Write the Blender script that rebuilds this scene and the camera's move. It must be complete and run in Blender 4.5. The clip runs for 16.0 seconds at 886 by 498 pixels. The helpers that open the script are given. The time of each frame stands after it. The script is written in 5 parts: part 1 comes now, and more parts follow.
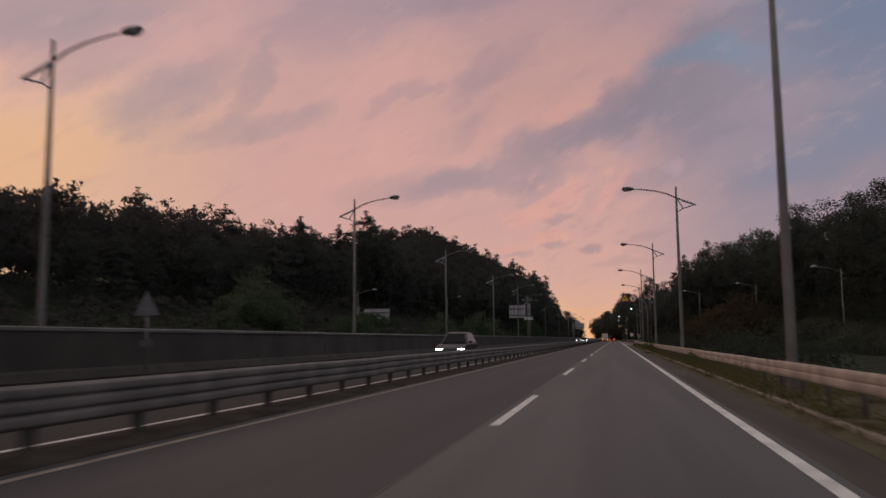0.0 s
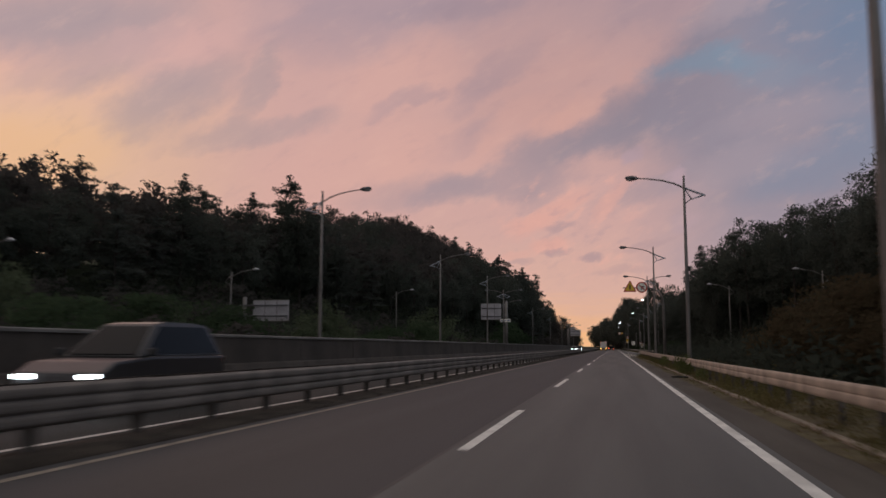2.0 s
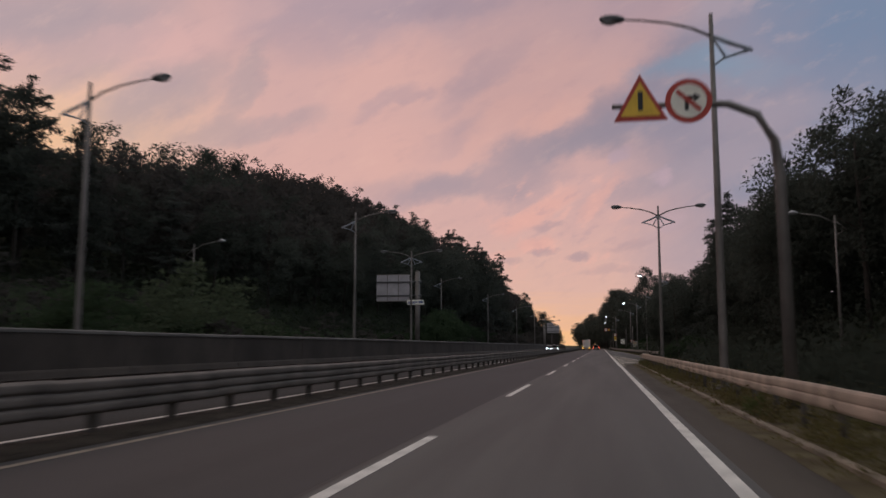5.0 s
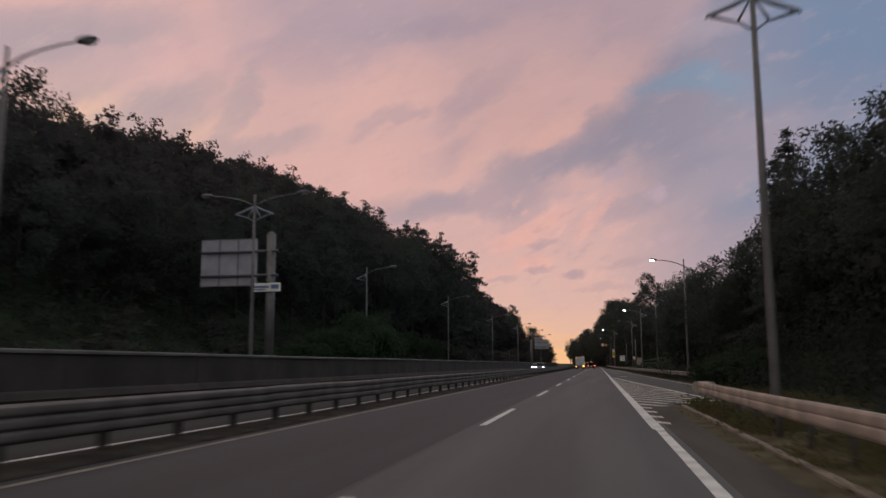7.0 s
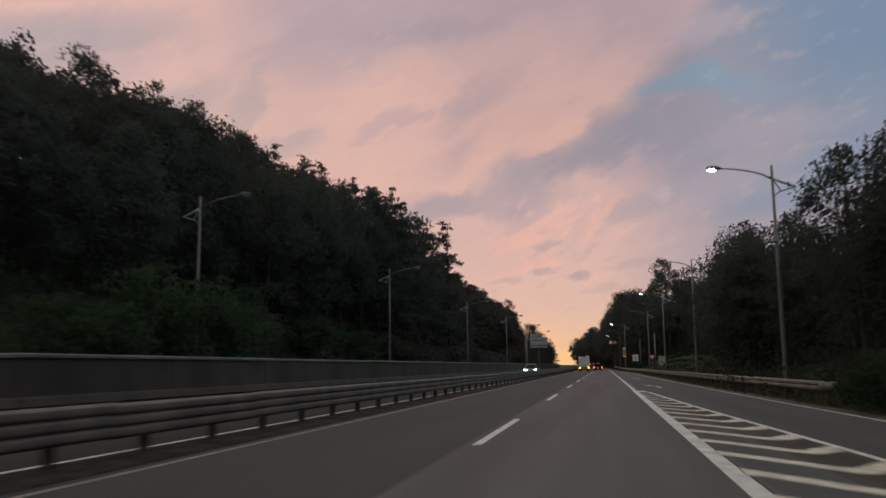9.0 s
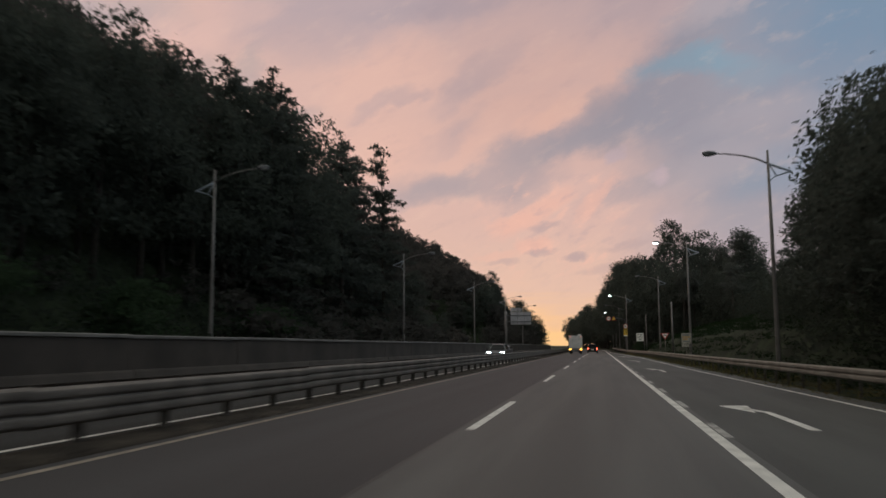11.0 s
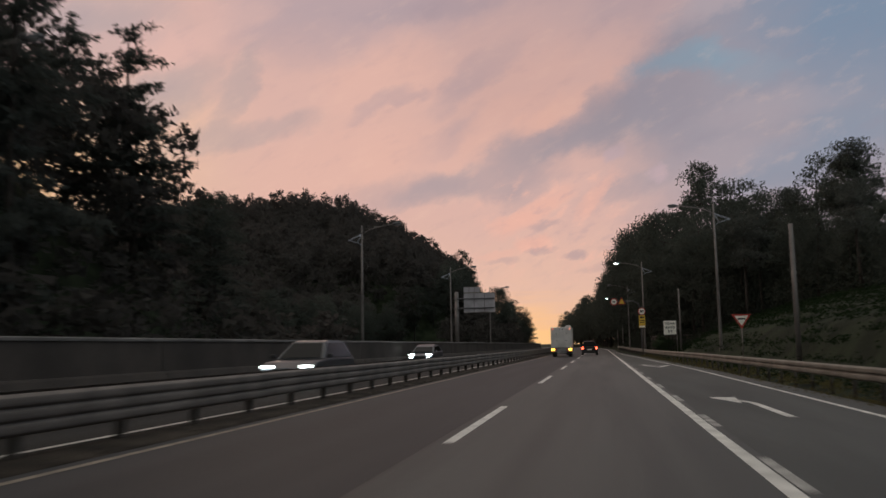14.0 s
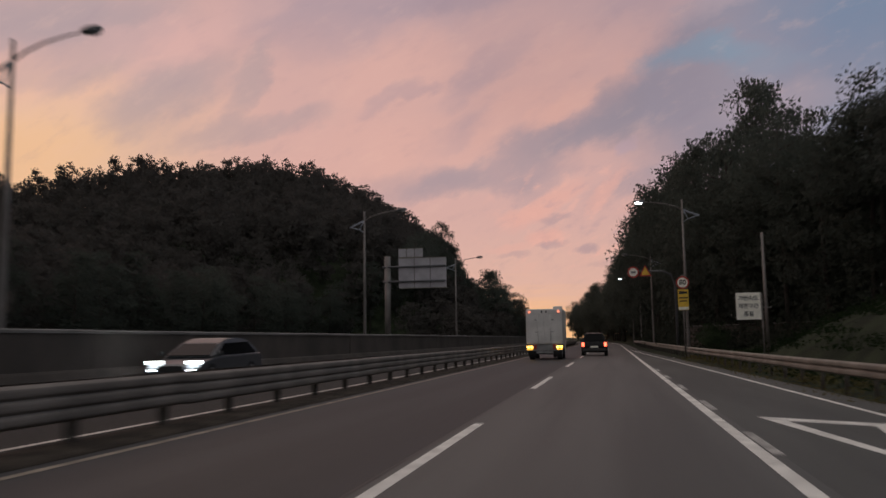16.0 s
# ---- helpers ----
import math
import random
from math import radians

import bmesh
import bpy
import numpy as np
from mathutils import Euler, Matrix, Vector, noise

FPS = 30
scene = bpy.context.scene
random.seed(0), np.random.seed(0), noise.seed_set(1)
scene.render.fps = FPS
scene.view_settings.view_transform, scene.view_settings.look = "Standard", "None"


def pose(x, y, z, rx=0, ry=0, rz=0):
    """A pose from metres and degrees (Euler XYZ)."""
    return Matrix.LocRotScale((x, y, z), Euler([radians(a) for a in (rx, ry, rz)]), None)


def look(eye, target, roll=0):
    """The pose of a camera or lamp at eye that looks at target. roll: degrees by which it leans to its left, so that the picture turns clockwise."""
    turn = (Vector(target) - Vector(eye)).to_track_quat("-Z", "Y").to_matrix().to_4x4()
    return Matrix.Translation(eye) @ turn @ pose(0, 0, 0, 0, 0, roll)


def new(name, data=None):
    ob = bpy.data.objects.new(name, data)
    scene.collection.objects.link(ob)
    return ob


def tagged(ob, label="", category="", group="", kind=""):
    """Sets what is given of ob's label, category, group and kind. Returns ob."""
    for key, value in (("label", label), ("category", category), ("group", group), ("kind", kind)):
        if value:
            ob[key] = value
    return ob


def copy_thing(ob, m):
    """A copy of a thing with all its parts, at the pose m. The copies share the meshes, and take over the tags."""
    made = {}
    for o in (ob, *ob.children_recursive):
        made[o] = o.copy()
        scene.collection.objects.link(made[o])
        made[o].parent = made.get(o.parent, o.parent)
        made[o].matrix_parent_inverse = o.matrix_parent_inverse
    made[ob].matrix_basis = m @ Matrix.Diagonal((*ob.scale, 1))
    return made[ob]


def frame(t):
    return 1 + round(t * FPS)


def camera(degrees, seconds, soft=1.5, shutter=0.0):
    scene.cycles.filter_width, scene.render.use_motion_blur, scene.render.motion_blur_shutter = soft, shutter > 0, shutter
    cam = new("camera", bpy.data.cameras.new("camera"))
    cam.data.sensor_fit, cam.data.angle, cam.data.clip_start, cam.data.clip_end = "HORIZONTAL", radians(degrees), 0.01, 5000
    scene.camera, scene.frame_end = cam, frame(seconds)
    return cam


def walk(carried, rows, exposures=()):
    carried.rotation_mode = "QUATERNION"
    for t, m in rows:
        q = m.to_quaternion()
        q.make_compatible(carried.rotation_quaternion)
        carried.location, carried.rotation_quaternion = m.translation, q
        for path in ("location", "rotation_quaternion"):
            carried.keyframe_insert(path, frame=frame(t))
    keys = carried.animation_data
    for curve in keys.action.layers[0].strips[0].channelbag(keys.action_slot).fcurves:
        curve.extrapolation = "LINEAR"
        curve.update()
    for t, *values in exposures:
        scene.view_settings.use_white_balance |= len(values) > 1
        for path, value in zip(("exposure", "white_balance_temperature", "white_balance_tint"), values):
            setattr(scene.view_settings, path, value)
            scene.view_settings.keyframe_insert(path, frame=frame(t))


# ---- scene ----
cam = camera(57.07, 16.0, soft=1.55, shutter=0.5)

PATH = [
    (0.0, pose(0.019, 0.00, 1.246, 96.385, 0.611, 11.825)),
    (0.5, pose(0.009, 8.72, 1.246, 96.608, 0.126, 11.801)),
    (1.0, pose(0.032, 17.46, 1.246, 96.774, 0.144, 11.840)),
    (1.5, pose(0.054, 26.22, 1.246, 96.755, 0.115, 11.885)),
    (2.0, pose(0.082, 35.07, 1.246, 96.837, -0.150, 11.788)),
    (2.5, pose(0.054, 43.95, 1.246, 96.733, -0.100, 11.762)),
    (3.0, pose(0.174, 52.81, 1.246, 96.556, -0.150, 11.659)),
    (3.5, pose(0.344, 61.64, 1.246, 96.381, -0.080, 11.416)),
    (4.0, pose(0.445, 70.42, 1.246, 96.279, -0.100, 11.204)),
    (6.5, pose(0.660, 113.84, 1.246, 97.998, 0.120, 10.595)),
    (7.0, pose(0.628, 122.56, 1.246, 98.080, 0.220, 10.632)),
    (7.5, pose(0.524, 131.33, 1.246, 98.076, 0.290, 10.755)),
    (8.0, pose(0.488, 140.08, 1.246, 98.175, 0.263, 10.876)),
    (8.5, pose(0.381, 148.75, 1.246, 98.178, 0.332, 10.928)),
    (9.0, pose(0.306, 157.37, 1.246, 98.230, 0.603, 11.037)),
    (9.5, pose(0.232, 166.01, 1.246, 97.524, 0.742, 11.173)),
    (10.0, pose(0.215, 174.65, 1.246, 96.862, 0.400, 11.188)),
    (12.5, pose(0.210, 218.59, 1.246, 97.080, 0.610, 10.396)),
    (13.0, pose(0.206, 227.60, 1.246, 97.281, 0.663, 10.561)),
    (13.5, pose(0.260, 236.81, 1.246, 97.247, 0.725, 10.706)),
    (14.0, pose(0.252, 246.06, 1.246, 96.846, 1.021, 10.844)),
    (14.5, pose(0.290, 255.10, 1.246, 96.728, 1.022, 11.110)),
    (15.0, pose(0.300, 264.24, 1.246, 96.716, 0.770, 11.257)),
    (15.5, pose(0.275, 273.40, 1.246, 96.788, 0.971, 11.417)),
    (16.0, pose(0.245, 282.66, 1.246, 96.403, 0.884, 11.610)),
]
walk(cam, PATH, [(0.0, -0.11, 6240, 9), (2.5, 0.0, 6110, 4), (4.0, 0.04, 6060, 4), (6.5, 0.1, 5920, 3), (8.5, 0.14, 5960, -2), (10.0, 0.24, 6000, -8), (12.5, 0.26, 6130, -7), (14.0, 0.2, 6220, -3), (15.0, 0.1, 6190, 2), (16.0, 0.06, 6200, 4)])

# ---- sky and light ----
world = bpy.data.worlds.new("dusk_sky")
scene.world = world
world.use_nodes = True
wn = world.node_tree
wn.nodes.clear()


def wire(tree, a, b):
    tree.links.new(a, b)


def mth(tree, op, a, b=None, c=None):
    nd = tree.nodes.new("ShaderNodeMath")
    nd.operation = op
    for i, v in enumerate((a, b, c)):
        if v is None:
            continue
        if isinstance(v, (int, float)):
            nd.inputs[i].default_value = v
        else:
            tree.links.new(v, nd.inputs[i])
    return nd.outputs[0]


def ramp01(tree, v, lo, hi):
    nd = tree.nodes.new("ShaderNodeMapRange")
    nd.interpolation_type = "SMOOTHSTEP"
    nd.inputs[1].default_value, nd.inputs[2].default_value = lo, hi
    tree.links.new(v, nd.inputs[0])
    return nd.outputs[0]


def blend(tree, f, a, b, mode="MIX"):
    nd = tree.nodes.new("ShaderNodeMix")
    nd.data_type, nd.blend_type = "RGBA", mode
    for s, v in ((0, f), (6, a), (7, b)):
        if isinstance(v, (int, float)):
            nd.inputs[s].default_value = v
        elif isinstance(v, tuple):
            nd.inputs[s].default_value = (*v, 1)
        else:
            tree.links.new(v, nd.inputs[s])
    return nd.outputs[2]


def srgb(r, g, b):
    return tuple((c / 255 / 12.92) if c < 10 else ((c / 255 + 0.055) / 1.055) ** 2.4 for c in (r, g, b))


def sky_noise(scale, stretch, detail, rough, shift=0.0, dist=0.0, turn=0.0):
    """Noise over the sky's directions, drawn out along a slant: stretch is (along, deep, across)."""
    mp = wn.nodes.new("ShaderNodeMapping")
    mp.vector_type = "TEXTURE"
    mp.inputs["Scale"].default_value = stretch
    mp.inputs["Location"].default_value = (shift, shift * 0.7, shift * 1.3)
    mp.inputs["Rotation"].default_value = (0, radians(-turn), 0)
    wire(wn, sky_dir, mp.inputs[0])
    nz = wn.nodes.new("ShaderNodeTexNoise")
    nz.inputs["Scale"].default_value, nz.inputs["Detail"].default_value = scale, detail
    nz.inputs["Roughness"].default_value, nz.inputs["Distortion"].default_value = rough, dist
    wire(wn, mp.outputs[0], nz.inputs["Vector"])
    return nz.outputs["Fac"]


tc = wn.nodes.new("ShaderNodeTexCoord")
sky_dir = tc.outputs["Generated"]
sep = wn.nodes.new("ShaderNodeSeparateXYZ")
wire(wn, sky_dir, sep.inputs[0])
az = mth(wn, "MULTIPLY", mth(wn, "ARCTAN2", sep.outputs[0], sep.outputs[1]), 57.296)
el = mth(wn, "MULTIPLY", mth(wn, "ARCSINE", sep.outputs[2]), 57.296)
# a flat chart of the western sky: u to the right, v down, about 4 degrees to a unit at its middle
ahead = Vector((-0.2031, 0.9722, 0.1167)).normalized()
aside = ahead.cross(Vector((0, 0, 1))).normalized()
aloft = aside.cross(ahead)


def sky_dot(v):
    nd = wn.nodes.new("ShaderNodeVectorMath")
    nd.operation = "DOT_PRODUCT"
    nd.inputs[1].default_value = v
    wire(wn, sky_dir, nd.inputs[0])
    return nd.outputs["Value"]


depth = mth(wn, "MAXIMUM", sky_dot(ahead), 0.25)
chart_u = mth(wn, "MULTIPLY_ADD", mth(wn, "DIVIDE", sky_dot(aside), depth), 14.42, 7.84)
chart_v = mth(wn, "MULTIPLY_ADD", mth(wn, "DIVIDE", sky_dot(aloft), depth), -14.42, 4.41)


def drift(scale, along_by, across_by, turn, detail, rough, shift):
    """Noise over the chart, drawn out along a slant that rises to the right."""
    cb = wn.nodes.new("ShaderNodeCombineXYZ")
    wire(wn, chart_u, cb.inputs[0])
    wire(wn, chart_v, cb.inputs[1])
    mp = wn.nodes.new("ShaderNodeMapping")
    mp.vector_type = "TEXTURE"
    mp.inputs["Location"].default_value = (shift, shift * 0.7, 0)
    mp.inputs["Rotation"].default_value = (0, 0, radians(-turn))
    mp.inputs["Scale"].default_value = (along_by, across_by, 1)
    wire(wn, cb.outputs[0], mp.inputs[0])
    nz = wn.nodes.new("ShaderNodeTexNoise")
    nz.inputs["Scale"].default_value, nz.inputs["Detail"].default_value, nz.inputs["Roughness"].default_value = scale, detail, rough
    wire(wn, mp.outputs[0], nz.inputs["Vector"])
    return mth(wn, "SUBTRACT", nz.outputs["Fac"], 0.5)


big_u, big_v = drift(0.75, 1.2, 0.9, 30, 3, 0.5, 3.1), drift(0.75, 1.2, 0.9, 30, 3, 0.5, 41.7)
fine_u, fine_v = drift(3.2, 1.3, 0.8, 30, 4, 0.6, 17.3), drift(3.2, 1.3, 0.8, 30, 4, 0.6, 63.9)
cu = mth(wn, "ADD", chart_u, mth(wn, "ADD", mth(wn, "MULTIPLY", big_u, 1.3), mth(wn, "MULTIPLY", fine_u, 0.5)))
cv = mth(wn, "ADD", chart_v, mth(wn, "ADD", mth(wn, "MULTIPLY", big_v, 0.8), mth(wn, "MULTIPLY", fine_v, 0.32)))
small_u = mth(wn, "ADD", chart_u, mth(wn, "MULTIPLY", fine_u, 0.45))
small_v = mth(wn, "ADD", chart_v, mth(wn, "MULTIPLY", fine_v, 0.30))


def cloud(u0, v0, wide, high, turn, power=1.0, small=False):
    """A soft-edged cloud patch on the chart; turn lifts its right end."""
    c, s = math.cos(radians(turn)), math.sin(radians(turn))
    du, dv = mth(wn, "SUBTRACT", small_u if small else cu, u0), mth(wn, "SUBTRACT", small_v if small else cv, v0)
    a = mth(wn, "ADD", mth(wn, "MULTIPLY", du, c / wide), mth(wn, "MULTIPLY", dv, -s / wide))
    b = mth(wn, "ADD", mth(wn, "MULTIPLY", dv, c / high), mth(wn, "MULTIPLY", du, s / high))
    r = mth(wn, "ADD", mth(wn, "MULTIPLY", a, a), mth(wn, "MULTIPLY", b, b))
    return mth(wn, "MULTIPLY", ramp01(wn, r, 1.5, -0.1), power)


def lay(colour, patches, small=False):
    global col
    for p in patches:
        col = blend(wn, cloud(*p, small=small), col, srgb(*colour))


def both(a, b):
    return mth(wn, "MULTIPLY", a, b)


# the cloud sheet: pink, peach low on the left, mauve aloft
col = blend(wn, ramp01(wn, cv, 3.6, 5.6), srgb(217, 168, 164), srgb(228, 177, 164))
col = blend(wn, both(ramp01(wn, cu, 5.6, 0.6), ramp01(wn, cv, 0.4, 2.5)), col, srgb(236, 187, 157))
col = blend(wn, mth(wn, "MULTIPLY", both(ramp01(wn, cv, 1.3, 0.0), ramp01(wn, cu, 3.6, 5.5)), 0.75), col, srgb(180, 152, 163))
# the lavender bank over the slip road side, sharp above and soft below
edge_up = mth(wn, "SUBTRACT", small_u, mth(wn, "MULTIPLY_ADD", mth(wn, "SUBTRACT", 2.2, small_v), 0.85, 10.55))
edge_low = mth(wn, "SUBTRACT", cu, mth(wn, "MULTIPLY_ADD", mth(wn, "SUBTRACT", cv, 2.2), 0.55, 10.7))
upper = ramp01(wn, small_v, 2.7, 2.1)
bank = mth(wn, "ADD", both(ramp01(wn, edge_up, -0.25, 0.55), upper), both(ramp01(wn, edge_low, -1.0, 2.0), mth(wn, "SUBTRACT", 1.0, upper)))
col = blend(wn, mth(wn, "MULTIPLY", bank, 0.90), col, srgb(151, 140, 157))
col = blend(wn, mth(wn, "MULTIPLY", both(ramp01(wn, cv, 3.0, 4.6), ramp01(wn, cu, 10.8, 12.4)), 0.5), col, srgb(184, 156, 165))
col = blend(wn, mth(wn, "MULTIPLY", both(ramp01(wn, cu, 12.4, 15.2), ramp01(wn, cv, 2.4, 0.5)), 0.85), col, srgb(120, 132, 160))
lay((136, 139, 162), ((14.7, 2.7, 1.8, 0.5, 25, 0.6), (15.8, 2.1, 1.4, 1.0, 0, 0.5)))
lay((182, 157, 167), ((12.9, 0.18, 0.9, 0.30, 25, 0.7), (13.0, 2.9, 1.6, 0.4, 14, 0.35), (14.0, 1.95, 1.6, 0.35, 10, 0.3)))
lay((132, 151, 174), ((12.5, 1.08, 1.05, 0.26, 8, 0.6), (13.4, 1.2, 1.1, 0.34, 0, 0.25)))
# grey-mauve patches
lay((246, 188, 146), ((-0.3, 2.9, 2.4, 0.9, 4, 0.65),))
lay((170, 149, 156), ((1.0, 0.35, 2.8, 0.70, 6, 0.85), (2.0, 1.12, 1.3, 0.38, 25, 0.60), (3.1, 1.65, 1.5, 0.60, 25, 0.70), (4.6, 1.45, 1.0, 0.26, 52, 0.55), (4.5, 2.32, 1.7, 0.26, 8, 0.50), (0.9, 1.2, 1.0, 0.25, 20, 0.35)))
lay((172, 146, 158), ((6.3, 0.35, 2.0, 0.75, 12, 0.35), (7.1, 1.83, 0.75, 0.17, 24, 0.75), (8.8, 1.25, 1.1, 0.34, 32, 0.6), (8.1, 2.4, 0.9, 0.3, 30, 0.45), (7.8, 0.15, 1.4, 0.3, 5, 0.5)))
lay((160, 142, 155), ((9.95, 2.58, 1.35, 0.40, 12, 0.75), (8.6, 3.25, 1.4, 0.32, 10, 0.55), (7.2, 3.38, 1.4, 0.34, 3, 0.5), (9.7, 3.25, 0.8, 0.28, 20, 0.35), (11.0, 2.05, 0.7, 0.5, 45, 0.7), (10.55, 2.45, 0.7, 0.22, 20, 0.5), (11.5, 3.3, 1.0, 0.24, 30, 0.4)))
# lit edges
lay((228, 172, 163), ((6.9, 1.5, 1.3, 0.75, 35, 0.45), (10.05, 1.95, 0.80, 0.26, 32, 0.95), (9.0, 2.15, 1.0, 0.3, 28, 0.45), (7.4, 2.55, 0.9, 0.55, 20, 0.5), (6.1, 3.0, 1.7, 0.8, 10, 0.5), (8.5, 2.75, 0.9, 0.22, 28, 0.5)))
lay((214, 168, 166), ((9.6, 0.55, 1.5, 0.65, 25, 0.5), (10.8, 1.1, 1.1, 0.35, 50, 0.4), (3.8, 0.6, 1.8, 0.35, 25, 0.5), (2.5, 0.75, 1.2, 0.3, 25, 0.4)))
# small puffs with dark undersides low over the road
lay((232, 170, 160), ((9.75, 3.75, 0.85, 0.20, 30, 0.85), (9.3, 3.92, 0.45, 0.14, 15, 0.7), (10.85, 3.45, 0.55, 0.17, 48, 0.7), (9.72, 4.30, 0.38, 0.15, 8, 0.9), (9.1, 4.5, 0.5, 0.1, 5, 0.5)), True)
lay((190, 158, 169), ((11.2, 2.72, 0.26, 0.15, 25, 0.8), (11.97, 3.06, 0.20, 0.17, 35, 1.0), (12.1, 3.9, 0.3, 0.2, 20, 0.4)), True)
lay((180, 147, 154), ((9.90, 3.98, 0.32, 0.09, 8, 0.6), (9.86, 4.42, 0.30, 0.08, 4, 0.65), (10.45, 4.52, 0.26, 0.08, 5, 0.75), (11.4, 4.30, 0.50, 0.10, 12, 0.45), (11.0, 4.75, 0.6, 0.08, 5, 0.35), (9.2, 4.62, 0.36, 0.06, 4, 0.45)), True)
# lit curls low in the middle
curl = drift(3.4, 1.5, 0.8, 30, 4, 0.55, 29.4)
curl_f = both(both(ramp01(wn, cu, 8.0, 9.2), ramp01(wn, cu, 11.8, 10.8)), both(ramp01(wn, cv, 2.8, 3.4), ramp01(wn, cv, 5.2, 4.4)))
col = blend(wn, mth(wn, "MULTIPLY", both(ramp01(wn, curl, 0.02, 0.2), curl_f), 0.5), col, srgb(240, 176, 164))
col = blend(wn, mth(wn, "MULTIPLY", both(ramp01(wn, curl, -0.04, -0.2), curl_f), 0.35), col, srgb(184, 150, 158))
# fine mottle
mottle = drift(2.2, 1.7, 0.7, 26, 6, 0.62, 88.2)
col = blend(wn, mth(wn, "MULTIPLY", ramp01(wn, mottle, 0.02, 0.24), 0.13), col, srgb(150, 128, 146))
col = blend(wn, mth(wn, "MULTIPLY", ramp01(wn, mottle, -0.02, -0.24), 0.13), col, srgb(244, 192, 176))
# glow of the set sun low over the road
band = mth(wn, "MULTIPLY", mth(wn, "SUBTRACT", sky_noise(22.0, (2.6, 1, 0.28), 4, 0.55, 8.3, 0.2), 0.5), 4.0)
glow_el = mth(wn, "ADD", el, band)
glow = mth(wn, "MULTIPLY", ramp01(wn, glow_el, 4.4, 0.6), mth(wn, "MULTIPLY", ramp01(wn, az, 6, -5), ramp01(wn, az, -75, -30)))
col = blend(wn, mth(wn, "MULTIPLY", glow, 0.85), col, srgb(253, 187, 134))
col = blend(wn, mth(wn, "MULTIPLY", mth(wn, "MULTIPLY", ramp01(wn, glow_el, 1.5, 0.5), ramp01(wn, az, 3, -5)), ramp01(wn, az, -20, -8)), col, srgb(252, 190, 138))
# the sheet is thicker over the road and thinner aloft on the left
col = blend(wn, both(both(ramp01(wn, cu, 6.8, 9.3), ramp01(wn, cu, 13.6, 11.6)), ramp01(wn, cv, 3.4, 1.6)), col, (0.89, 0.885, 0.90), "MULTIPLY")
col = blend(wn, both(ramp01(wn, cu, 5.5, 2.0), ramp01(wn, cv, 2.8, 1.2)), col, (1.10, 1.08, 1.08), "MULTIPLY")
# dusk warmth over the whole sheet
col = blend(wn, 1.0, col, (0.98, 1.0, 0.955), "MULTIPLY")
# greyer, bluer dome behind and overhead
back = ramp01(wn, sep.outputs[1], 0.45, -0.5)
col = blend(wn, mth(wn, "MULTIPLY", back, 0.85), col, srgb(168, 164, 166))
col = blend(wn, mth(wn, "MULTIPLY", ramp01(wn, el, 24, 60), 0.85), col, srgb(206, 198, 192))
nish = wn.nodes.new("ShaderNodeTexSky")
nish.sky_type, nish.sun_disc = "NISHITA", False
nish.sun_elevation, nish.sun_rotation = radians(1.0), radians(-28)
nish_s = blend(wn, 1.0, nish.outputs[0], (0.10, 0.10, 0.10), "MULTIPLY")
col = blend(wn, 0.06, col, nish_s)
bg = wn.nodes.new("ShaderNodeBackground")
bg.inputs["Strength"].default_value = 1.0
wire(wn, col, bg.inputs["Color"])
wo = wn.nodes.new("ShaderNodeOutputWorld")
wire(wn, bg.outputs[0], wo.inputs[0])

sun = new("sun", bpy.data.lights.new("sun", "SUN"))
sun.data.energy, sun.data.angle, sun.data.color = 0.12, radians(25), (1.0, 0.72, 0.5)
sun.matrix_world = look((0, 0, 60), (0 + 60 * math.sin(radians(28)), -60 * math.cos(radians(28)), 60 - 8))

# ---- materials ----


def material(name, base, rough=0.7, metal=0.0, var=0.25, scale=6.0, fine=60.0, bump=0.15, other=None, per=0.0, stretch=(1, 1, 1), spec=0.5):
    """A surface with coarse stains and fine grain, and relief from the grain."""
    m = bpy.data.materials.new(name)
    m.use_nodes = True
    t = m.node_tree
    p = t.nodes["Principled BSDF"]
    co = t.nodes.new("ShaderNodeTexCoord")
    mp = t.nodes.new("ShaderNodeMapping")
    mp.inputs["Scale"].default_value = stretch
    wire(t, co.outputs["Object"], mp.inputs[0])
    n1 = t.nodes.new("ShaderNodeTexNoise")
    n1.inputs["Scale"].default_value, n1.inputs["Detail"].default_value = scale, 5
    n2 = t.nodes.new("ShaderNodeTexNoise")
    n2.inputs["Scale"].default_value, n2.inputs["Detail"].default_value = fine, 3
    wire(t, mp.outputs[0], n1.inputs["Vector"])
    wire(t, co.outputs["Object"], n2.inputs["Vector"])
    dark = tuple(c * (1 - var) for c in base)
    light = tuple(min(1, c * (1 + var)) for c in (other or base))
    c1 = blend(t, ramp01(t, n1.outputs["Fac"], 0.3, 0.7), dark, light)
    c2 = blend(t, mth(t, "MULTIPLY", ramp01(t, n2.outputs["Fac"], 0.35, 0.75), var), c1, tuple(c * 0.45 for c in base))
    if per:
        oi = t.nodes.new("ShaderNodeObjectInfo")
        c2 = blend(t, mth(t, "MULTIPLY", oi.outputs["Random"], per), c2, tuple(c * 0.4 for c in base))
    wire(t, c2, p.inputs["Base Color"])
    p.inputs["Roughness"].default_value, p.inputs["Metallic"].default_value = rough, metal
    p.inputs["Specular IOR Level"].default_value = spec
    if bump:
        bn = t.nodes.new("ShaderNodeBump")
        bn.inputs["Strength"].default_value, bn.inputs["Distance"].default_value = bump, 0.02
        wire(t, n2.outputs["Fac"], bn.inputs["Height"])
        wire(t, bn.outputs[0], p.inputs["Normal"])
    return m


